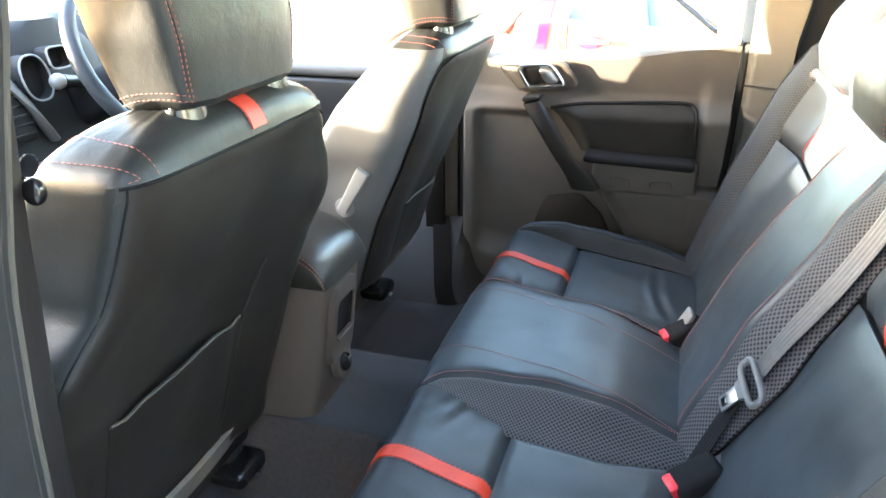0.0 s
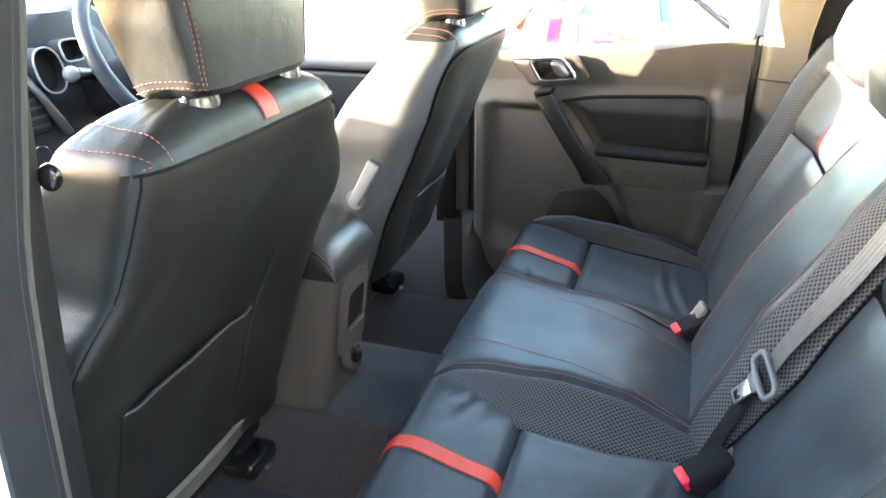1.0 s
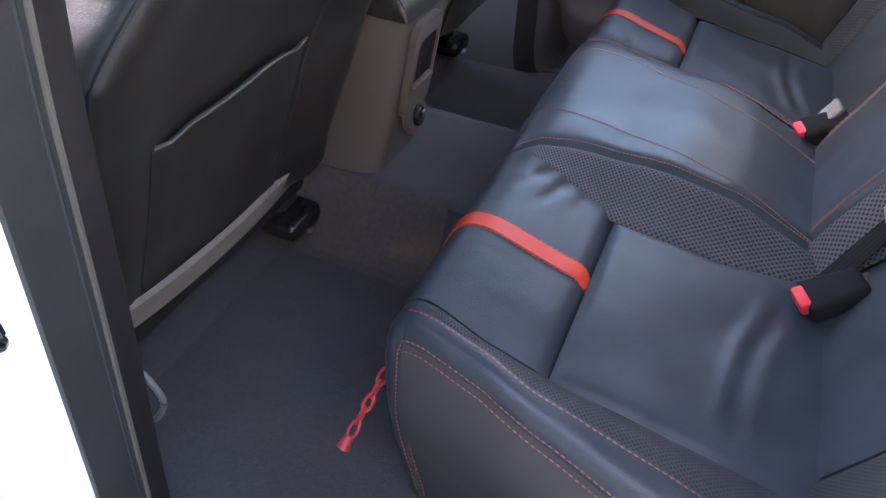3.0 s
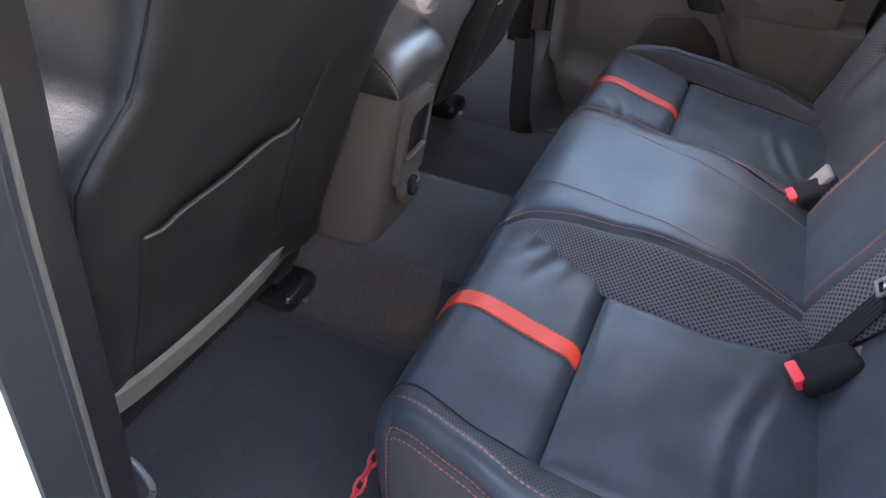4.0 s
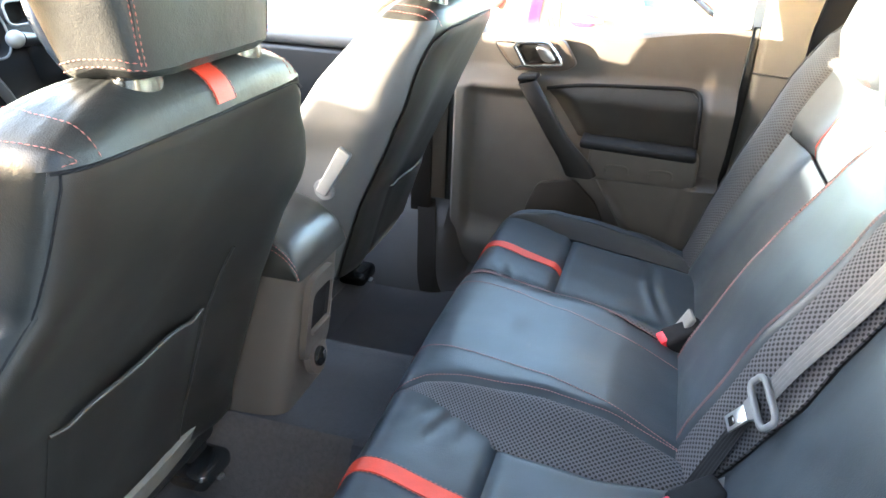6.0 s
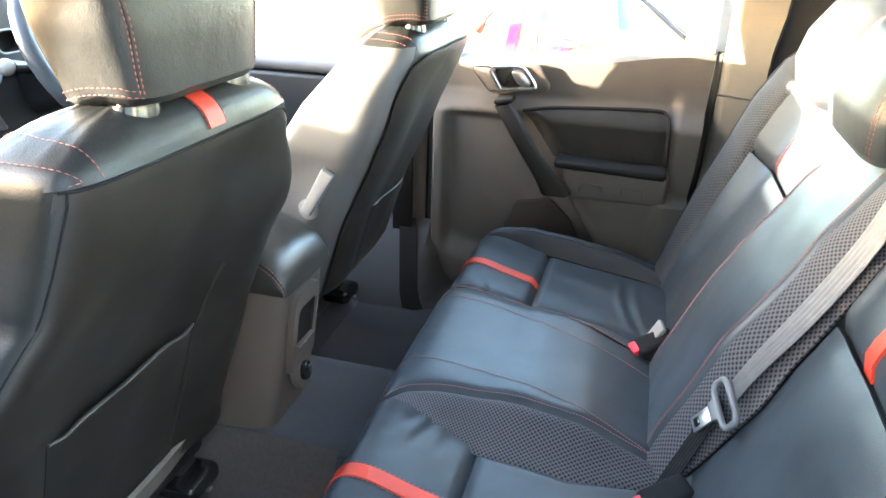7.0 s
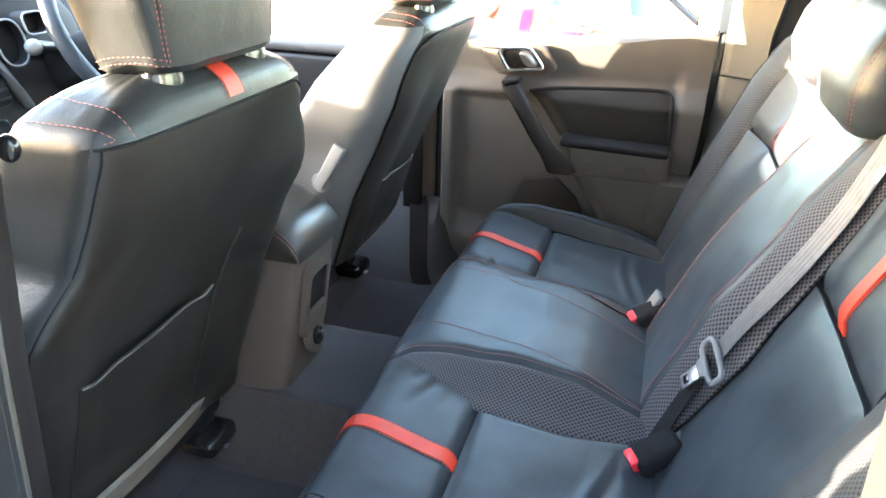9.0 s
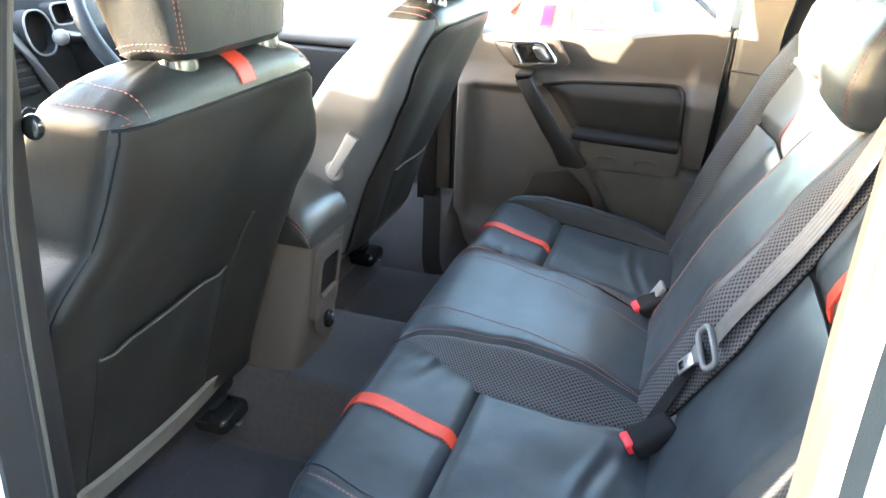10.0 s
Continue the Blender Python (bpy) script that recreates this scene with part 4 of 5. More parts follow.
b = sheet(grab, 30, 24)
bmesh.ops.holes_fill(b, edges=b.edges, sides=0)
gh = part("grab_handle", b, GRABP, door, "dark curved grab handle")
part("pull_tip", rbox((0.042, 0.050, 0.012), (0.008, 0.680, 0.571), 0.005, 3, turn=pose(0, 0, 0, 0, -8, 0)), DASHP, gh)
# Dark tube in place of the soft shade under the inset's lip.
b = tube([Vector((p.x, door_y(p.x, p.z) - 0.008, p.z)) for p in spline([(0.048, 0, 0.548), (0.12, 0, 0.559), (0.25, 0, 0.566), (0.340, 0, 0.569), (0.362, 0, 0.562), (0.369, 0, 0.545), (0.372, 0, 0.50), (0.374, 0, 0.455)], 8)], 0.0045, 8)
part("inset_shade_line", b, DASHP, door)


def inset(u, v):
    z0, x0 = 0.448, 0.050 + 0.075 * (1 - v)
    x = x0 + (0.371 - x0) * u
    z1 = table([(0.04, 0.546), (0.12, 0.558), (0.25, 0.565), (0.345, 0.567), (0.372, 0.548)], x)
    z = z0 + (z1 - z0) * v
    return Vector((x, door_y(x, z) - 0.006 - 0.006 * math.sin(math.pi * min(1, 8 * min(u, 1 - u, v, 1 - v)) / 2), z))


part("inset_panel", sheet(inset, 40, 24, thick=0.004), INSET, door, "dark padded inset panel")
b = rbox((0.240, 0.095, 0.017), (0.258, 0.662, 0.452), 0.008, 4, turn=pose(0, 0, 0, 3, 1.5, 0))
part("armrest_pad", b, DASHP, door, "dark padded armrest")
part("armrest_box", rbox((0.225, 0.085, 0.072), (0.272, 0.664, 0.412), 0.010, 3), PANEL, door)
for cx in (0.222, 0.312):
    b = tube(spline([(cx - 0.024, 0.6215, 0.398), (cx - 0.020, 0.6215, 0.412), (cx + 0.018, 0.6215, 0.413), (cx + 0.024, 0.6215, 0.398)], 5), 0.0025, 6)
    part("screw_recess", b, PANEL, door)
b = poly_plate([(0.02, 0.07), (0.022, 0.27), (0.046, 0.330), (0.128, 0.347), (0.180, 0.300), (0.23, 0.20), (0.24, 0.07)], 0.700, 0.012, 0.004)
part("door_pocket", b, POCKET, door, "dark map pocket")
b = tube([Vector((rear_edge(z) + 0.013, 0.735, z)) for z in [0.06 + 0.64 * i / 20 for i in range(21)]], 0.011, 8)
b = tube([Vector((-0.178, 0.735, 0.06 + 0.60 * i / 20)) for i in range(21)], 0.011, 8, bm=b)
part("door_seal", b, RUBBER, door, "black rubber seal")
b = rbox((0.022, 0.03, 0.40), (0.430, 0.775, 0.89), 0.004, turn=pose(0, 0, 0, -12, 0, 0))
b = rbox((0.022, 0.03, 0.42), (-0.13, 0.785, 0.87), 0.004, turn=pose(0, 0, 0, -12, 0, 0), bm=b)
part("window_frame", b, PAINT_W, door)
pane = part("window_pane", rbox((0.55, 0.004, 0.42), (0.15, 0.775, 0.875), 0, turn=pose(0, 0, 0, -12, 0, 0)), GLASS, door, "clear side glass")
pane.visible_shadow = False

# ---- far pillars, front door ----
b = rbox((0.24, 0.05, 1.16), (0.53, 0.775, 0.55), 0.02)
tagged(part("wall_quarter", b, PAINT_W), "white painted rear quarter of the cab", "wall", kind="structure")
b = sheet(lambda u, v: Vector((0.535 + 0.24 * u, 0.672 - 0.10 * max(0, v - 0.5) - 0.02 * u, 0.10 + 1.07 * v)), 6, 20, thick=0.01)
# The black of rubber is used to put shade on this trim.
tagged(part("quarter_trim", b, RUBBER), "dark plastic trim behind the rear pillar, blackened for shade", "wall", kind="structure")
def cpillar(u, v):
    z = 0.12 + 1.05 * v
    x = table([(0.1, 0.43), (0.45, 0.452), (0.62, 0.458), (1.2, 0.462)], z) + (0.082 + 0.012 * smooth(0.7, 0.8, z)) * u
    return Vector((x, 0.708 - 0.05 * u - 0.10 * max(0, v - 0.5) + 0.02 * smooth(0.12, 0.0, u), z))


b = sheet(cpillar, 14, 30, thick=0.012)
cpil = tagged(part("pillar_trim", b, TRIM_P), "beige plastic trim on the rear pillar", "pillar", kind="structure")
b = tube([(0.455, 0.699, 0.617), (0.50, 0.676, 0.618), (0.539, 0.655, 0.619)], 0.0022, 6)
part("split_line", b, BLACKP, cpil)
b = rbox((0.20, 0.05, 1.14), (-0.285, 0.725, 0.59), 0.02, 3, turn=pose(0, 0, 0, 3, 0, 0))
tagged(part("pillar_trim_middle", b, PANEL_DK), "brown grey plastic trim on the middle pillar", "pillar", kind="structure")
b = rbox((0.05, 0.012, 0.52), (-0.235, 0.69, 0.45), 0.003)
tagged(part("seat_belt", b, BELTC), "dark seat belt webbing hanging at the middle pillar", "seat belt")
# sill trim along the far side of the floor, with the dark foot of the belt cover in it
SP = spline([(0, 0.555, 0.066), (0, 0.580, 0.095), (0, 0.625, 0.145), (0, 0.672, 0.200), (0, 0.715, 0.245)], 6)


def sill_pt(x, k, out=0.0):
    q = k * (len(SP) - 1)
    i = min(int(q), len(SP) - 2)
    p = SP[i].lerp(SP[i + 1], q - i)
    drop = 0.13 * smooth(-0.165, -0.11, x) * k
    return Vector((x, p.y + 0.03 * smooth(-0.165, -0.11, x) - out * 0.8, p.z - drop + out * 0.6))


b = sheet(lambda u, v: sill_pt(-1.2 + 1.65 * u, v), 80, 16, thick=0.006, flip=True)
tagged(part("sill_trim", b, SILLP), "taupe plastic sill trim beside the floor", "sill", kind="structure")
b = sheet(lambda u, v: sill_pt(-0.248 + 0.046 * u + 0.062 * (1 - v), 0.02 + 0.96 * v, 0.008), 6, 14, thick=0.004, flip=True)
tagged(part("sill_belt_cover", b, BELTC), "dark brown belt cover at the pillar foot", "trim", kind="structure")
for sy in (-1, 1):
    b = rbox((2.2, 0.22, 0.16), (-0.45, sy * 0.75, -0.045), 0.02, 3)
    tagged(part("rocker", b, PAINT_W), "white painted rocker below the doors", "sill", kind="structure")
fdoor = thing("front_door", "dark front door trim beside the driver seat", "car door")
part("door_panel", rbox((0.85, 0.07, 0.54), (-0.73, 0.73, 0.32), 0.015, 3), BLACKP, fdoor)
part("sill_cap", rbox((0.85, 0.09, 0.03), (-0.73, 0.735, 0.605), 0.012, 3), SIDE_GREY, fdoor, "pale window sill strip")
part("door_skin", rbox((0.87, 0.04, 0.62), (-0.73, 0.80, 0.34), 0.01), PAINT_W, fdoor)

# ---- near side: body, seals, pillar ----
PX = lambda z: table([(0.1, -0.137), (0.3, -0.124), (0.5, -0.1106), (0.6, -0.104), (0.7, -0.092), (0.733, -0.085), (0.825, -0.060), (0.89, -0.041), (1.15, 0.0)], z)
PN = lambda z: 0.10 * max(0, z - 0.92)
PY = lambda z: 0.12 * max(0, (z - 0.66)) ** 1.1
body = thing("cab_body", "white painted cab body round the open rear doorway", "car body")
def jamb(u, v):
    z = 0.02 + 1.15 * v
    if u < 0.35:
        k = u / 0.35
        return Vector((PX(z) - 0.007 - 0.004 * k * k, -0.690 + PN(z) - 0.052 * k, z))
    k = (u - 0.35) / 0.65
    return Vector((PX(z) - 0.011 - 0.072 * k, -0.742 + PN(z) - 0.03 * math.sin(1.5 * k), z))


part("middle_pillar", sheet(jamb, 20, 30, thick=0.012, flip=True), PAINT_W, body, "white painted middle pillar")
b = rbox((0.024, 0.024, 0.050), (-0.143, -0.722, 0.470), 0.006, 3)
st = part("door_striker", b, BLACKP, body, "black door latch striker")
part("striker_loop", tube(spline([(-0.140, -0.726, 0.490), (-0.120, -0.726, 0.489), (-0.118, -0.726, 0.466), (-0.140, -0.726, 0.456)], 5), 0.0045, 8), BLACKG, st)
# Added grey strip; its colour stands in for the white door edge in shade.
part("shaded_edge_strip", rbox((0.022, 0.030, 0.62), (-0.156, -0.770, 0.33), 0.006, 3), SIDE_GREY, body, "grey strip for the shaded door edge")
b = sheet(lambda u, v: Vector((PX(0.08 + 1.08 * v) - 0.009 + 0.004 * u, -0.700 + PN(0.08 + 1.08 * v) + 0.038 * u, 0.08 + 1.08 * v)), 6, 30, thick=0.008, flip=True)
part("seal_flange", b, RUBBER, body, "black rubber door seal")
for o, r, y in ((-0.006, 0.005, -0.684), (-0.004, 0.0055, -0.675), (-0.002, 0.005, -0.667)):
    part("seal_bead", tube([Vector((PX(z) + o, y + PN(z), z)) for z in [0.09 + 1.06 * i / 30 for i in range(31)]], r, 8), RUBBER, body)
part("seal_lip", tube([Vector((PX(z) + 0.002, -0.660 + PN(z), z)) for z in [0.09 + 1.06 * i / 30 for i in range(31)]], 0.0026, 6), BIND, body, "thin grey seal lip")


def pillar_cover(u, v):
    z = 0.08 + 1.08 * v
    xc = table([(0.1, -0.172), (0.3, -0.157), (0.5, -0.1443), (0.7, -0.132), (0.766, -0.123), (0.808, -0.118), (0.95, -0.10), (1.2, -0.06)], z)
    x0 = PX(z) - 0.002
    if u < 0.4:
        k = u / 0.4
        return Vector((x0 + (xc - x0) * k, -0.657 + PN(z) + 0.057 * k ** 1.5, z))
    return Vector((xc - (0.135 - 0.100 * smooth(0.55, 0.68, z)) * (u - 0.4) / 0.6, -0.600 + PN(z), z))


b = sheet(pillar_cover, 14, 30, thick=0.012)
part("pillar_cover", b, PILLAR, body, "dark plastic pillar cover")
b = rbox((0.56, 0.10, 0.05), (0.20, -0.70, 0.075), 0.015, 3)
part("sill_cover", b, BLACKP, body, "dark plastic sill cover")
b = rbox((0.62, 0.09, 0.10), (0.20, -0.785, 0.03), 0.03, 4)
part("sill_panel", b, PAINT_W, body)
CX = lambda z: 0.448 + 0.03 * max(0, z - 0.75) - 0.12 * max(0, 0.6 - z)
b = sheet(lambda u, v: Vector((CX(0.0 + 1.15 * v) + 0.012 + 0.16 * u, -0.80 + PY(1.15 * v) - 0.01 * math.sin(3 * u), 1.15 * v)), 6, 30, thick=0.03)
part("rear_pillar", b, PAINT_W, body, "white painted rear pillar")
b = sheet(lambda u, v: Vector((CX(1.15 * v) + 0.004 + 0.02 * u, -0.785 + PY(1.15 * v) + 0.08 * u, 1.15 * v)), 5, 30, thick=0.008)
part("rear_flange", b, PAINT_W, body)
part("rear_seal", tube([Vector((CX(z) + 0.012, -0.715 + PY(z), z)) for z in [0.05 + 1.1 * i / 30 for i in range(31)]], 0.009, 8), RUBBER, body)
b = sheet(lambda u, v: Vector((CX(1.15 * v) + 0.018 + 0.16 * u, -0.705 + PY(1.15 * v) + 0.06 * smooth(0, 0.5, u), 1.15 * v)), 8, 24, thick=0.01)
part("rear_pillar_cover", b, TRIM_P, body)
ndoor = thing("front_door", "dark front door trim beside the passenger seat", "car door")
part("door_panel", rbox((0.95, 0.06, 0.62), (-0.65, -0.725, 0.365), 0.015, 3), BLACKP, ndoor)
b = rbox((0.90, 0.05, 0.735), (-0.70, -0.79, 0.3575), 0.015, 3)
for v in b.verts:
    v.co.z += 0.086 * (v.co.x + 0.6) * smooth(0.5, 0.7, v.co.z)
part("door_skin", b, PAINT_W, ndoor, "white skin rising to the rear")

# Unseen mirror, placed and sized to keep sun off the passenger seat's side.
part("mirror_sail", rbox((0.16, 0.13, 0.17), (-0.985, -0.775, 0.755), 0.02, 3, taper=(0.55, 0.9)), BLACKP, ndoor, "black unseen mirror mount shading the seat")
part("wing_mirror", rbox((0.11, 0.23, 0.23), (-1.01, -0.935, 0.795), 0.04, 4), PAINT_W, ndoor, "white unseen wing mirror shading the seat")

# the open rear door, swung out past the middle pillar
odoor = thing("rear_door", "white open rear door with taupe inner trim", "car door", at=(-0.145, -0.785, 0))
odoor.rotation_euler = (0, 0, radians(-86))
part("door_skin", rbox((0.86, 0.035, 0.70), (0.45, -0.03, 0.32), 0.012, 3), PAINT_W, odoor, "white painted door skin")
part("door_panel", rbox((0.80, 0.06, 0.62), (0.45, 0.018, 0.33), 0.02, 3), PANEL, odoor, "taupe moulded door panel")
b = rbox((0.86, 0.03, 0.035), (0.45, 0.055, 1.09), 0.006)
b = rbox((0.035, 0.03, 0.44), (0.04, 0.02, 0.88), 0.006, turn=pose(0, 0, 0, -10, 0, 0), bm=b)
b = rbox((0.035, 0.03, 0.44), (0.86, 0.02, 0.88), 0.006, turn=pose(0, 0, 0, -10, 0, 0), bm=b)
part("window_frame", b, RUBBER, odoor)

# ---- roof, front and back of the cab ----
b = sheet(lambda u, v: Vector((-0.60 + 1.37 * u, -0.68 + 1.36 * v, 1.16 - 0.05 * (2 * v - 1) ** 4 - 0.05 * (2 * u - 1) ** 4)), 20, 16, thick=0.03)
tagged(part("ceiling", b, LINER), "pale grey cloth headlining", "ceiling", kind="structure")
b = sheet(lambda u, v: Vector((-0.63 + 1.43 * u, -0.72 + 1.44 * v, 1.22 - 0.06 * (2 * v - 1) ** 4 - 0.05 * (2 * u - 1) ** 4)), 20, 16, thick=0.01)
part("roof_skin", b, PAINT_W, body)
for sy in (-1, 1):
    b = tube([(-1.42, sy * 0.82, 0.70), (-0.60, sy * 0.68, 1.13)], 0.024, 10)
    part("windscreen_pillar", b, TRIM_P, body)
b = rbox((0.05, 1.36, 0.80), (0.765, 0, 0.40), 0.01)
tagged(part("wall_back", b, CLOTH), "dark cloth rear wall of the cab", "wall", kind="structure")
b = rbox((0.03, 1.30, 0.08), (0.765, 0, 1.08), 0.01)
b = rbox((0.05, 0.16, 0.36), (0.765, 0.62, 0.95), 0.01, bm=b)
b = rbox((0.05, 0.16, 0.36), (0.765, -0.62, 0.95), 0.01, bm=b)
tagged(part("wall_back_frame", b, BLACKP), "dark frame of the rear window", "wall", kind="structure")
part("back_window", rbox((0.004, 1.1, 0.30), (0.765, 0, 0.93), 0), GLASS_T, body, "rear glass tinted to cut light from behind")

b = rbox((0.04, 1.50, 0.85), (-1.49, 0, 0.28), 0.01)
tagged(part("wall_front", b, BLACKP), "dark firewall under the windscreen", "wall", kind="structure")

# ---- dashboard, steering wheel ----
dash = thing("dashboard", "dark plastic dashboard with round gauges and air vents", "dashboard")
DP = [(-0.98, 0.30), (-0.93, 0.42), (-0.94, 0.55), (-0.99, 0.66), (-1.06, 0.725), (-1.20, 0.735), (-1.46, 0.70)]
dc = spline([(x, 0, z) for x, z in DP], 6)
part("dash_panel", sheet(lambda u, v: Vector((dc[int(u * (len(dc) - 1))].x, -0.70 + 1.40 * v, dc[int(u * (len(dc) - 1))].z)), len(dc) - 1, 30, thick=0.02), DASHP, dash)
b = loft([0.62 + 0.14 * i / 8 for i in range(9)], lambda z, t: Vector((-1.055 + 0.10 * math.cos(t) + 0.3 * (0.69 - z), 0.30 + 0.19 * sup(t, 3)[1] * math.sqrt(max(0.05, 1 - ((z - 0.62) / 0.15) ** 2)), z)), 40)
hood = part("gauge_hood", b, DASHP, dash, "dark hood over the gauges")
for gy, gz, hw, hh, e in ((0.188, 0.658, 0.034, 0.043, 2.4), (0.256, 0.689, 0.028, 0.021, 4.0)):
    def pit(x, t, k=1.0):
        c, q = sup(t, e)
        return Vector((x - 0.25 * q * hh * k, gy + c * hw * k, gz + q * hh * k))
    gg = part("gauge", loft([-0.945, -0.930, -0.914], lambda x, t: pit(x, t), 40, cap=False), DASHP, hood, "deep gauge hollow")
    part("dial", loft([-0.940, -0.935], lambda x, t: pit(x, t, 0.97), 40), DIAL, gg, "dark dial face")
    part("ring", tube([pit(-0.913, 2 * math.pi * i / 40, 1.03) for i in range(40)], 0.0024, 6, closed=True), GREYP, gg, "pale rim")
for vy in (0.128, -0.12):
    vt = part("air_vent", rbox((0.03, 0.075, 0.13), (-0.935, vy, 0.600), 0.012, 3, turn=pose(0, 0, 0, 0, -12, 0)), DASHP, dash, "tall air vent")
    for i in range(6):
        part("slat", rbox((0.012, 0.062, 0.006), (-0.915 - 0.0035 * i, vy, 0.555 + 0.018 * i), 0.002), BLACKP, vt)
for ky, kz in ((0.109, 0.496), (-0.03, 0.49), (-0.12, 0.49)):
    b = bmesh.new()
    bmesh.ops.create_cone(b, cap_ends=True, segments=28, radius1=0.028, radius2=0.024, depth=0.03)
    bmesh.ops.bevel(b, geom=b.edges[:], offset=0.002, segments=2, affect="EDGES")
    b.transform(pose(-0.915, ky, kz, 0, 90, 0))
    kn = part("control_knob", b, DASHP, dash, "round heater knob")
    part("ring", tube([Vector((-0.902, ky + math.cos(t) * 0.025, kz + math.sin(t) * 0.025)) for t in [2 * math.pi * i / 28 for i in range(28)]], 0.003, 6, closed=True), CHROME, kn)
part("stack_trim", tube(spline([(-1.01, 0.112, 0.715), (-0.950, 0.134, 0.669), (-0.922, 0.152, 0.622), (-0.912, 0.172, 0.576), (-0.910, 0.196, 0.530)], 6), 0.017, 8, flat=0.5), SIDE_GREY, dash, "grey trim strip beside the vents")
wheel = thing("steering_wheel", "black leather steering wheel", "steering wheel")
WM = pose(-0.75, 0.335, 0.675, 0, 60, 0)
part("rim", tube([WM @ Vector((0.185 * math.cos(t), 0.185 * math.sin(t), 0)) for t in [2 * math.pi * i / 48 for i in range(48)]], 0.016, 10, closed=True), LEATHER, wheel)
part("hub", rbox((0.15, 0.13, 0.05), (0, 0, 0), 0.02, 3, turn=WM), BLACKP, wheel)
for a in (0.0, 2.2, -2.2):
    part("spoke", tube([WM @ Vector((0.05 * math.cos(a + 1.57), 0.05 * math.sin(a + 1.57), 0)), WM @ Vector((0.185 * math.cos(a + 1.57), 0.185 * math.sin(a + 1.57), 0))], 0.014, 8), SIDE_GREY, wheel)
b = tube([(-0.92, 0.36, 0.60), (-0.90, 0.28, 0.636), (-0.88, 0.215, 0.648)], lambda k: 0.009 + 0.006 * k, 10)
tagged(part("column_stalk", b, BLACKP), "indicator stalk with pale tip on the steering column", "stalk")
b = bmesh.new()
bmesh.ops.create_uvsphere(b, u_segments=16, v_segments=10, radius=0.017)
b.transform(pose(-0.88, 0.207, 0.649))
part("tip", b, GREYP, bpy.data.objects["column_stalk"])
part("shroud", rbox((0.30, 0.12, 0.10), (-0.92, 0.345, 0.585), 0.03, 3, turn=pose(0, 0, 0, 0, -25, 0)), DASHP, dash)

# ---- rear headrests ----
def rear_headrest(yc, label, wide=0.0):
    h = thing("rear_headrest", label, "headrest", "rear headrests")
    W = [(0.693, 0.085), (0.708, 0.105), (0.745, 0.120), (0.80, 0.116), (0.835, 0.098), (0.85, 0.07)]
    D = [(0.693, 0.038), (0.708, 0.056), (0.745, 0.066), (0.79, 0.062), (0.835, 0.044), (0.85, 0.022)]
    X = [(0.693, 0.596), (0.76, 0.603), (0.80, 0.610), (0.85, 0.622)]

    def ring(z, t, g=0.0):
        c, s = sup(t, 4.2)
        return Vector((table(X, z) + c * (table(D, z) + g), yc + s * (table(W, z) + wide + g), z + wob(c, s, z * 5, 2, 0.002)))
    zs = [0.693, 0.696, 0.701] + [0.708 + 0.127 * i / 14 for i in range(15)] + [0.843, 0.848, 0.85]
    part("pad", loft(zs, ring, 48), LEATHER, h, "padded black leather")
    bs = bmesh.new()
    for sy in (-1, 1):
        for da in (-0.05, 0.05):
            stitches([ring(0.697 + 0.148 * i / 30, math.pi - sy * (0.85 + da), 0.0005) for i in range(31)], bm=bs, r=0.0008)
    part("stitching", bs, THREAD, h, "red double stitching")
    for sy in (-1, 1):
        part("post", tube([(0.618, yc + sy * 0.05, 0.69), (0.622, yc + sy * 0.05, 0.735)], 0.006, 10), CHROME, h)
    return h


rear_headrest(0.31, "black leather headrest over the far outer rear seat")
rear_headrest(0.024, "black leather headrest over the middle rear seat", 0.012)

# ---- seat belt and buckles ----
belt = thing("rear_seat_belt", "grey seat belt webbing with steel tongue on the backrest", "seat belt")


def band(pts, w, name, material, side=(0, 1, 0), ribs=0.0006):
    c = spline(pts, 8)
    s = Vector(side).normalized()
    n = len(c) - 1

    def f(u, v):
        q = u * n
        i = min(int(q), n - 1)
        t = (c[i + 1] - c[i]).normalized()
        return c[i].lerp(c[i + 1], q - i) + s * (v - 0.5) * w(u) + s.cross(t) * ribs * math.cos(v * 10 * math.pi) * (1 - 0.75 * smooth(0.1, 0.8, u))
    return part(name, sheet(f, n, 40, thick=0.0015, size=(0.5, 0.04)), material, belt)


slant = (back(back_s(0.5), -0.135) - back(back_s(0.5), -0.175)).normalized() + Vector((0.05, 1.0, 0))
band([back(back_s(z), y, -0.010) for z, y in ((0.417, -0.162), (0.46, -0.161), (0.51, -0.160), (0.56, -0.159), (0.62, -0.155), (0.68, -0.142), (0.73, -0.128))] + [Vector((0.66, -0.112, 0.785))], lambda u: 0.026 + 0.009 * smooth(0.0, 0.4, u), "webbing", WEB, slant, 0.0016)
band([back(back_s(z), y, -0.010) for z, y in ((0.405, -0.160), (0.375, -0.165), (0.34, -0.170), (0.29, -0.178), (0.25, -0.185))], lambda u: 0.024 + 0.010 * u, "lap_webbing", STRAP, slant)
tn = Vector((-0.83, -0.34, 0.44)).normalized()
tl = Vector((-0.05, -0.93, -0.18))
tl = (tl - tn * tl.dot(tn)).normalized()
tq = tl.cross(tn)
tq = tq if tq.z < 0 else -tq
tc = back(back_s(0.411), -0.174, -0.020)
tm = Matrix.Translation(tc) @ Matrix((tn, tl, tq)).transposed().to_4x4()
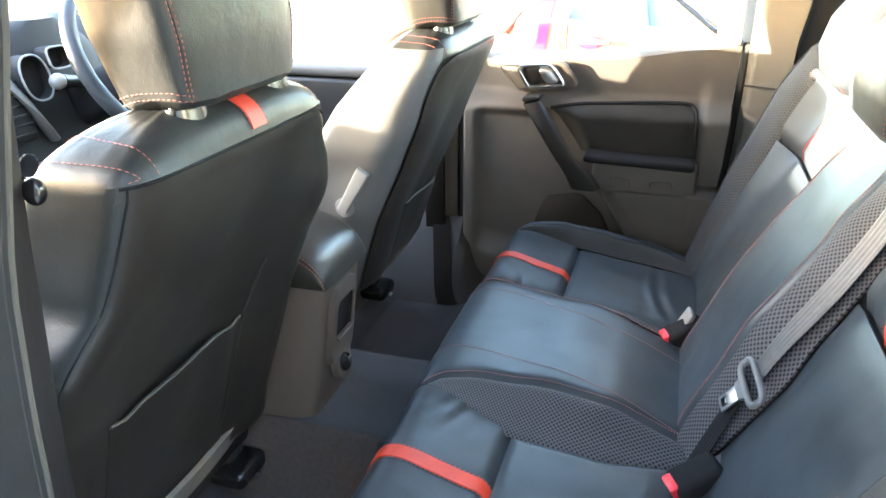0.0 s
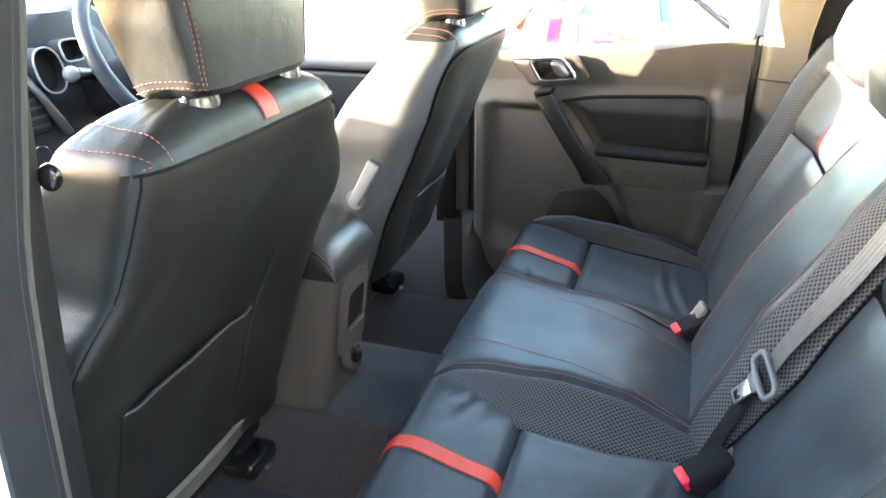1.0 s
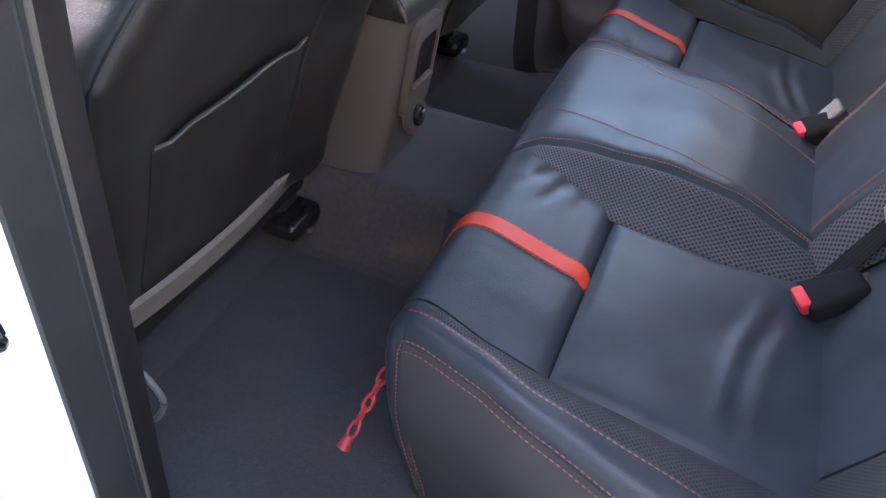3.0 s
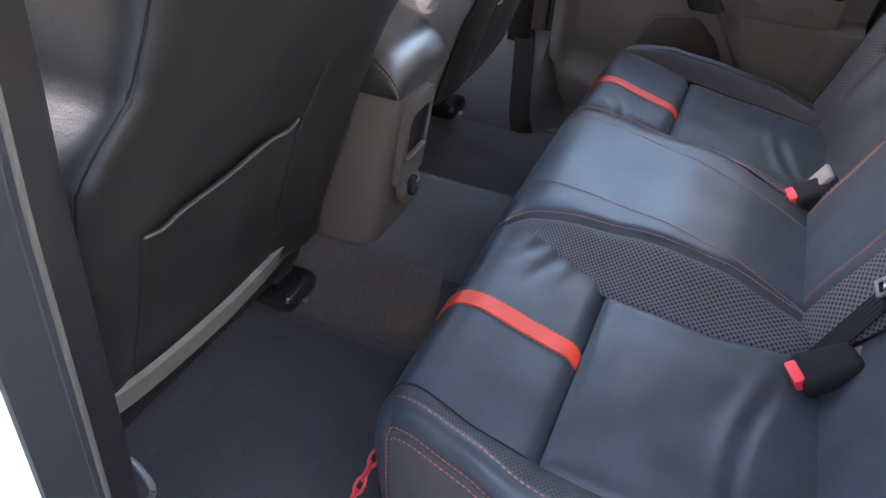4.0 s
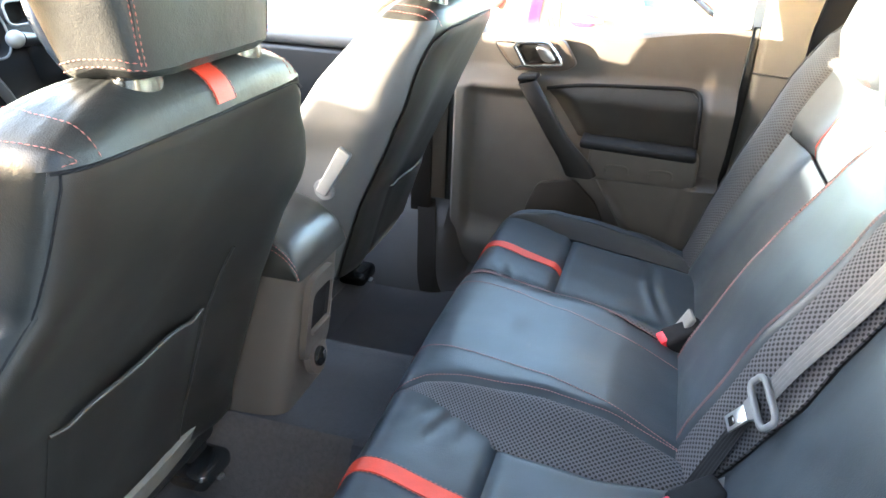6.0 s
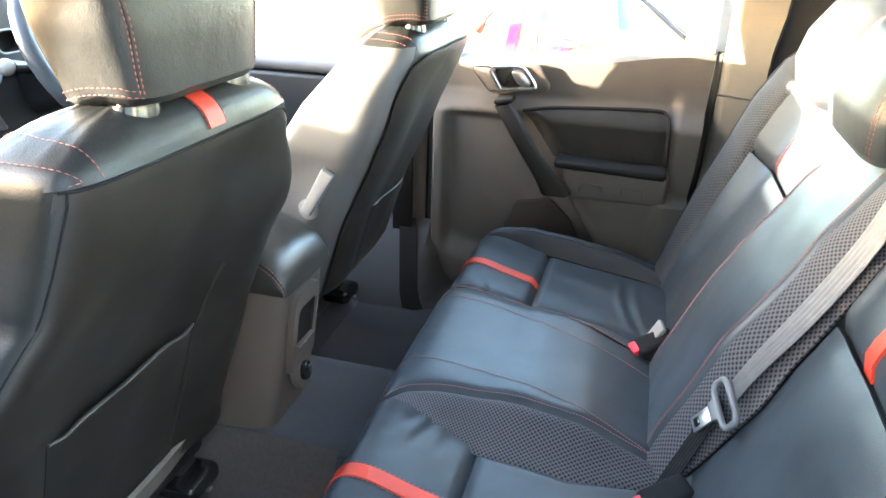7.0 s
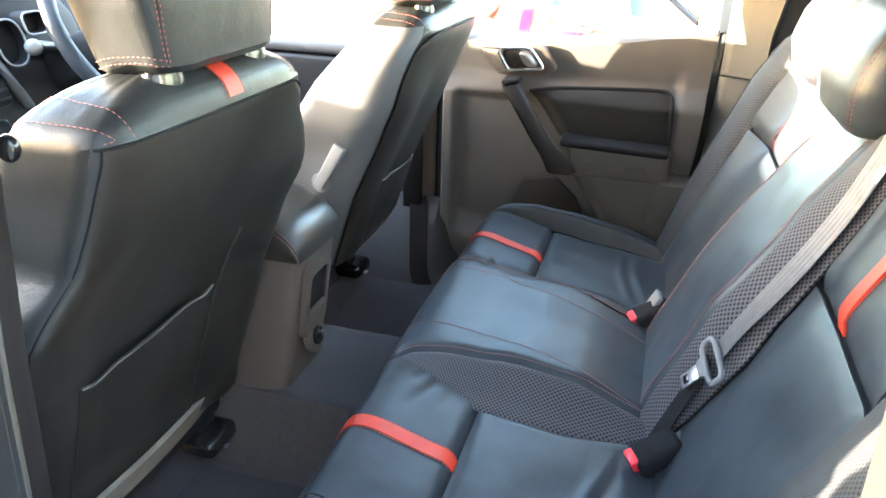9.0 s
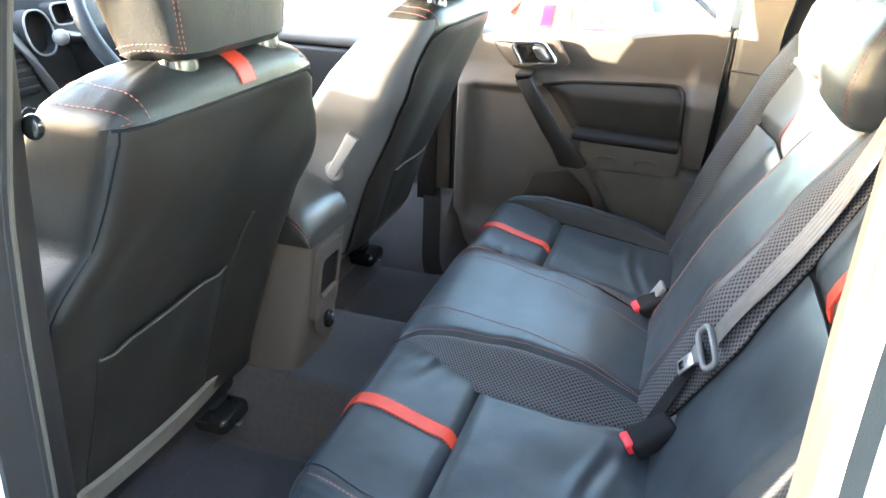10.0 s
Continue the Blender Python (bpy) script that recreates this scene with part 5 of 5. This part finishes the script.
ring = spline([tm @ Vector((0, a * 0.030, c * 0.011)) for a, c in ((-0.75, -1), (0, -1.05), (0.75, -1), (1, -0.6), (1.02, 0), (1, 0.6), (0.75, 1), (0, 1.05), (-0.75, 1), (-1, 0.6), (-1.02, 0), (-1, -0.6), (-0.75, -1))], 4)[:-1]
tg = part("tongue_frame", tube(ring, 0.0041, 10, closed=True, up=tn), GREYT, belt, "grey plastic tongue frame")
part("neck", rbox((0.007, 0.034, 0.014), (0, 0, 0), 0.003, 2, turn=tm @ pose(0, 0, 0.018), taper=(1, 0.7)), GREYT, tg)
part("tongue_plate", rbox((0.003, 0.022, 0.034), (0, 0, 0), 0.001, turn=tm @ pose(0, 0, 0.038)), STEEL, tg, "bright steel tongue")
part("latch_hole", rbox((0.004, 0.012, 0.009), (0, 0, 0), 0.001, turn=tm @ pose(0.0005, 0, 0.046)), BLACKG, tg)


def buckle(at, turn, label):
    """A buckle; its button looks along the local -z axis turned by turn, its long side lies along local y."""
    k = thing("belt_buckle", label, "belt buckle", "rear belt buckles")
    m = Matrix.Translation(at) @ turn
    h = part("housing", rbox((0.030, 0.046, 0.064), (0, 0, 0), 0.008, 3, turn=m @ pose(0.004, 0.0, 0.032), taper=(0.85, 0.85)), STRAP, k)
    part("release_button", rbox((0.016, 0.030, 0.018), (0, 0, 0), 0.003, 2, turn=m @ pose(-0.002, 0, 0.002)), REDP, h, "red release button")
    part("strap", rbox((0.006, 0.03, 0.06), (0, 0, 0), 0.002, turn=m @ pose(0.006, 0, 0.085)), WEB, k)


buckle((0.374, -0.224, 0.288), pose(0, 0, 0, 0, 0, 26) @ pose(0, 0, 0, 0, 62, 0), "black belt buckle with red button beside the mesh")
buckle((0.352, 0.130, 0.300), pose(0, 0, 0, 0, 0, 20) @ pose(0, 0, 0, 0, 62, 0), "black belt buckle with red button at the middle seat")
b = rbox((0.008, 0.034, 0.062), (0.374, 0.152, 0.315), 0.003, 3, turn=pose(0, 0, 0, 0, 28, 12))
tagged(part("belt_anchor", b, WEB), "grey folded belt anchor behind the buckle", "belt anchor")

# ---- red pull strap, cable ----
strap = thing("pull_strap", "red plastic chain strap hanging from the bench cushion", "pull strap")
p0, p1 = Vector((0.004, -0.440, 0.230)), Vector((-0.015, -0.516, 0.156))
for i in range(6):
    c = p0.lerp(p1, (i + 0.5) / 7)
    d = (p1 - p0).normalized()
    o = Vector((d.y, -d.x, 0)).normalized() if i % 2 else Vector((0, 0, 1))
    part("link", tube([c + d * 0.010 * math.cos(t) + o * 0.005 * math.sin(t) for t in [2 * math.pi * k / 14 for k in range(14)]], 0.0019, 6, closed=True), CHAIN, strap)
part("end_grip", tube([p1 - (p1 - p0) * 0.14, p1], lambda k: 0.0045 + 0.003 * k, 10), CHAIN, strap, "red end grip")
b = tube(spline([(-0.208, -0.578, 0.242), (-0.191, -0.578, 0.240), (-0.177, -0.578, 0.212), (-0.189, -0.578, 0.181), (-0.210, -0.578, 0.155)], 6), 0.0035, 8)
tagged(part("cable", b, SIDE_GREY), "grey cable loop at the foot of the pillar", "cable")
b = bmesh.new()
bmesh.ops.create_uvsphere(b, u_segments=20, v_segments=12, radius=1)
b.transform(pose(-0.119, -0.598, 0.749) @ Matrix.Diagonal((0.009, 0.008, 0.011, 1)))
tagged(part("belt_guide", b, BLACKG), "black belt guide knob on the pillar", "belt guide")

# ---- outside ----
b = sheet(lambda u, v: Vector((-400 + 800 * u, -400 + 800 * v, -0.55)), 4, 4)
tagged(part("ground", b, ASPHALT), "pale concrete yard in bright sun", "ground", kind="structure")
# Unseen wall, added to keep low sky light out of the doorway.
b = rbox((15.2, 0.22, 3.05), (4.8, -2.55, 0.975), 0.01)
tagged(part("light_block_wall", b, BLOCKER), "plain grey unseen wall that blocks sky light", "wall", kind="structure")
car = thing("parked_car", "red hatchback parked beside the cab", "car")
CY = 3.95


def car_side(u, v):
    x = -0.88 + 3.5 * u
    top = table([(-0.88, 0.26), (-0.80, 0.36), (-0.58, 0.56), (-0.47, 0.64), (-0.42, 0.40), (0.07, 0.365), (0.60, 0.325), (0.9, 0.28), (1.9, 0.20), (2.62, -0.10)], x)
    z = -0.34 + (top + 0.34) * v
    crease = 0.04 * math.sin(min(1, v) * 3.0) - 0.012 * smooth(0.03, 0.0, abs(z - 0.20 - 0.03 * x))
    return Vector((x, CY - crease + 0.10 * smooth(-0.6, -0.88, x) + 0.16 * smooth(2.0, 2.62, x) + 0.10 * smooth(0.36, 0.64, z), z))


part("body_side", sheet(car_side, 120, 40, thick=0.03), PAINT_R, car)
part("body_core", rbox((3.3, 1.5, 0.5), (0.85, CY + 0.85, -0.05), 0.1, 4), PAINT_R, car)
rc = spline([(-0.86, 0, 0.30), (-0.60, 0, 0.56), (-0.42, 0, 0.72), (-0.1, 0, 0.81), (0.05, 0, 0.745), (0.27, 0, 0.58), (0.62, 0, 0.32)], 8)
part("roof", sheet(lambda u, v: Vector((rc[int(u * (len(rc) - 1))].x, CY + 0.16 + 1.3 * v, rc[int(u * (len(rc) - 1))].z)), len(rc) - 1, 8, thick=0.03), PAINT_R, car)
part("roof_rail", tube([Vector((p.x, CY + 0.05 + 0.12 * smooth(0.35, 0.75, p.z), p.z)) for p in rc], 0.030, 8), PAINT_R, car)
part("window_trim", tube([Vector((p.x - 0.04, CY + 0.03 + 0.12 * smooth(0.35, 0.75, p.z), p.z - 0.035)) for p in rc[24:]], 0.014, 6), BLACKG, car)
part("door_post", tube([(0.075, CY + 0.03, 0.36), (-0.02, CY + 0.14, 0.74)], 0.028, 8), GREYP, car)
for q in (((-0.42, 0.385), (0.05, 0.36), (-0.04, 0.73), (-0.30, 0.72)), ((0.10, 0.36), (0.57, 0.325), (0.26, 0.54), (0.02, 0.71))):
    b = bmesh.new()
    f = b.faces.new([b.verts.new((x, CY + 0.06 + 0.10 * smooth(0.35, 0.75, z), z)) for x, z in q])
    bmesh.ops.solidify(b, geom=[f], thickness=0.006)
    part("side_glass", b, GLASS_D, car, "pale tinted side glass")
# Deeper red bulge: the shade in the handle recess is put into its colour.
b = bmesh.new()
bmesh.ops.create_uvsphere(b, u_segments=20, v_segments=10, radius=1)
b.transform(pose(-0.255, CY - 0.038, 0.262) @ Matrix.Diagonal((0.085, 0.014, 0.042, 1)))
part("recess_shade", b, LAMP_R, car)
part("door_handle", rbox((0.18, 0.04, 0.030), (-0.215, CY - 0.060, 0.268), 0.012, 3), PAINT_R, car)
part("door_seam", tube([(-0.40, CY - 0.030, 0.37), (-0.40, CY - 0.042, 0.2), (-0.36, CY - 0.042, -0.1)], 0.005, 6), BLACKP, car)
part("wing_mirror", rbox((0.13, 0.16, 0.13), (0.57, CY - 0.10, 0.37), 0.045, 4), GLASS_D, car, "dark wing mirror")
b = sheet(lambda u, v: car_side((-0.80 + 0.26 * u + 0.88 + 0.05 * v) / 3.5, 0.55 + 0.42 * v) + Vector((0, -0.012, 0)), 16, 16, thick=0.01)
part("tail_lamp", b, LAMP_R, car, "pink red tail lamp")
for wx in (-0.36, 1.9):
    b = bmesh.new()
    bmesh.ops.create_cone(b, cap_ends=True, segments=36, radius1=0.31, radius2=0.31, depth=0.2)
    bmesh.ops.bevel(b, geom=b.edges[:], offset=0.03, segments=2, affect="EDGES")
    b.transform(pose(wx, CY + 0.08, -0.24, 90, 0, 0))
    w = part("wheel", b, TYRE, car)
    b = bmesh.new()
    bmesh.ops.create_cone(b, cap_ends=True, segments=30, radius1=0.2, radius2=0.17, depth=0.03)
    b.transform(pose(wx, CY - 0.03, -0.24, 90, 0, 0))
    part("rim", b, STEEL, w)
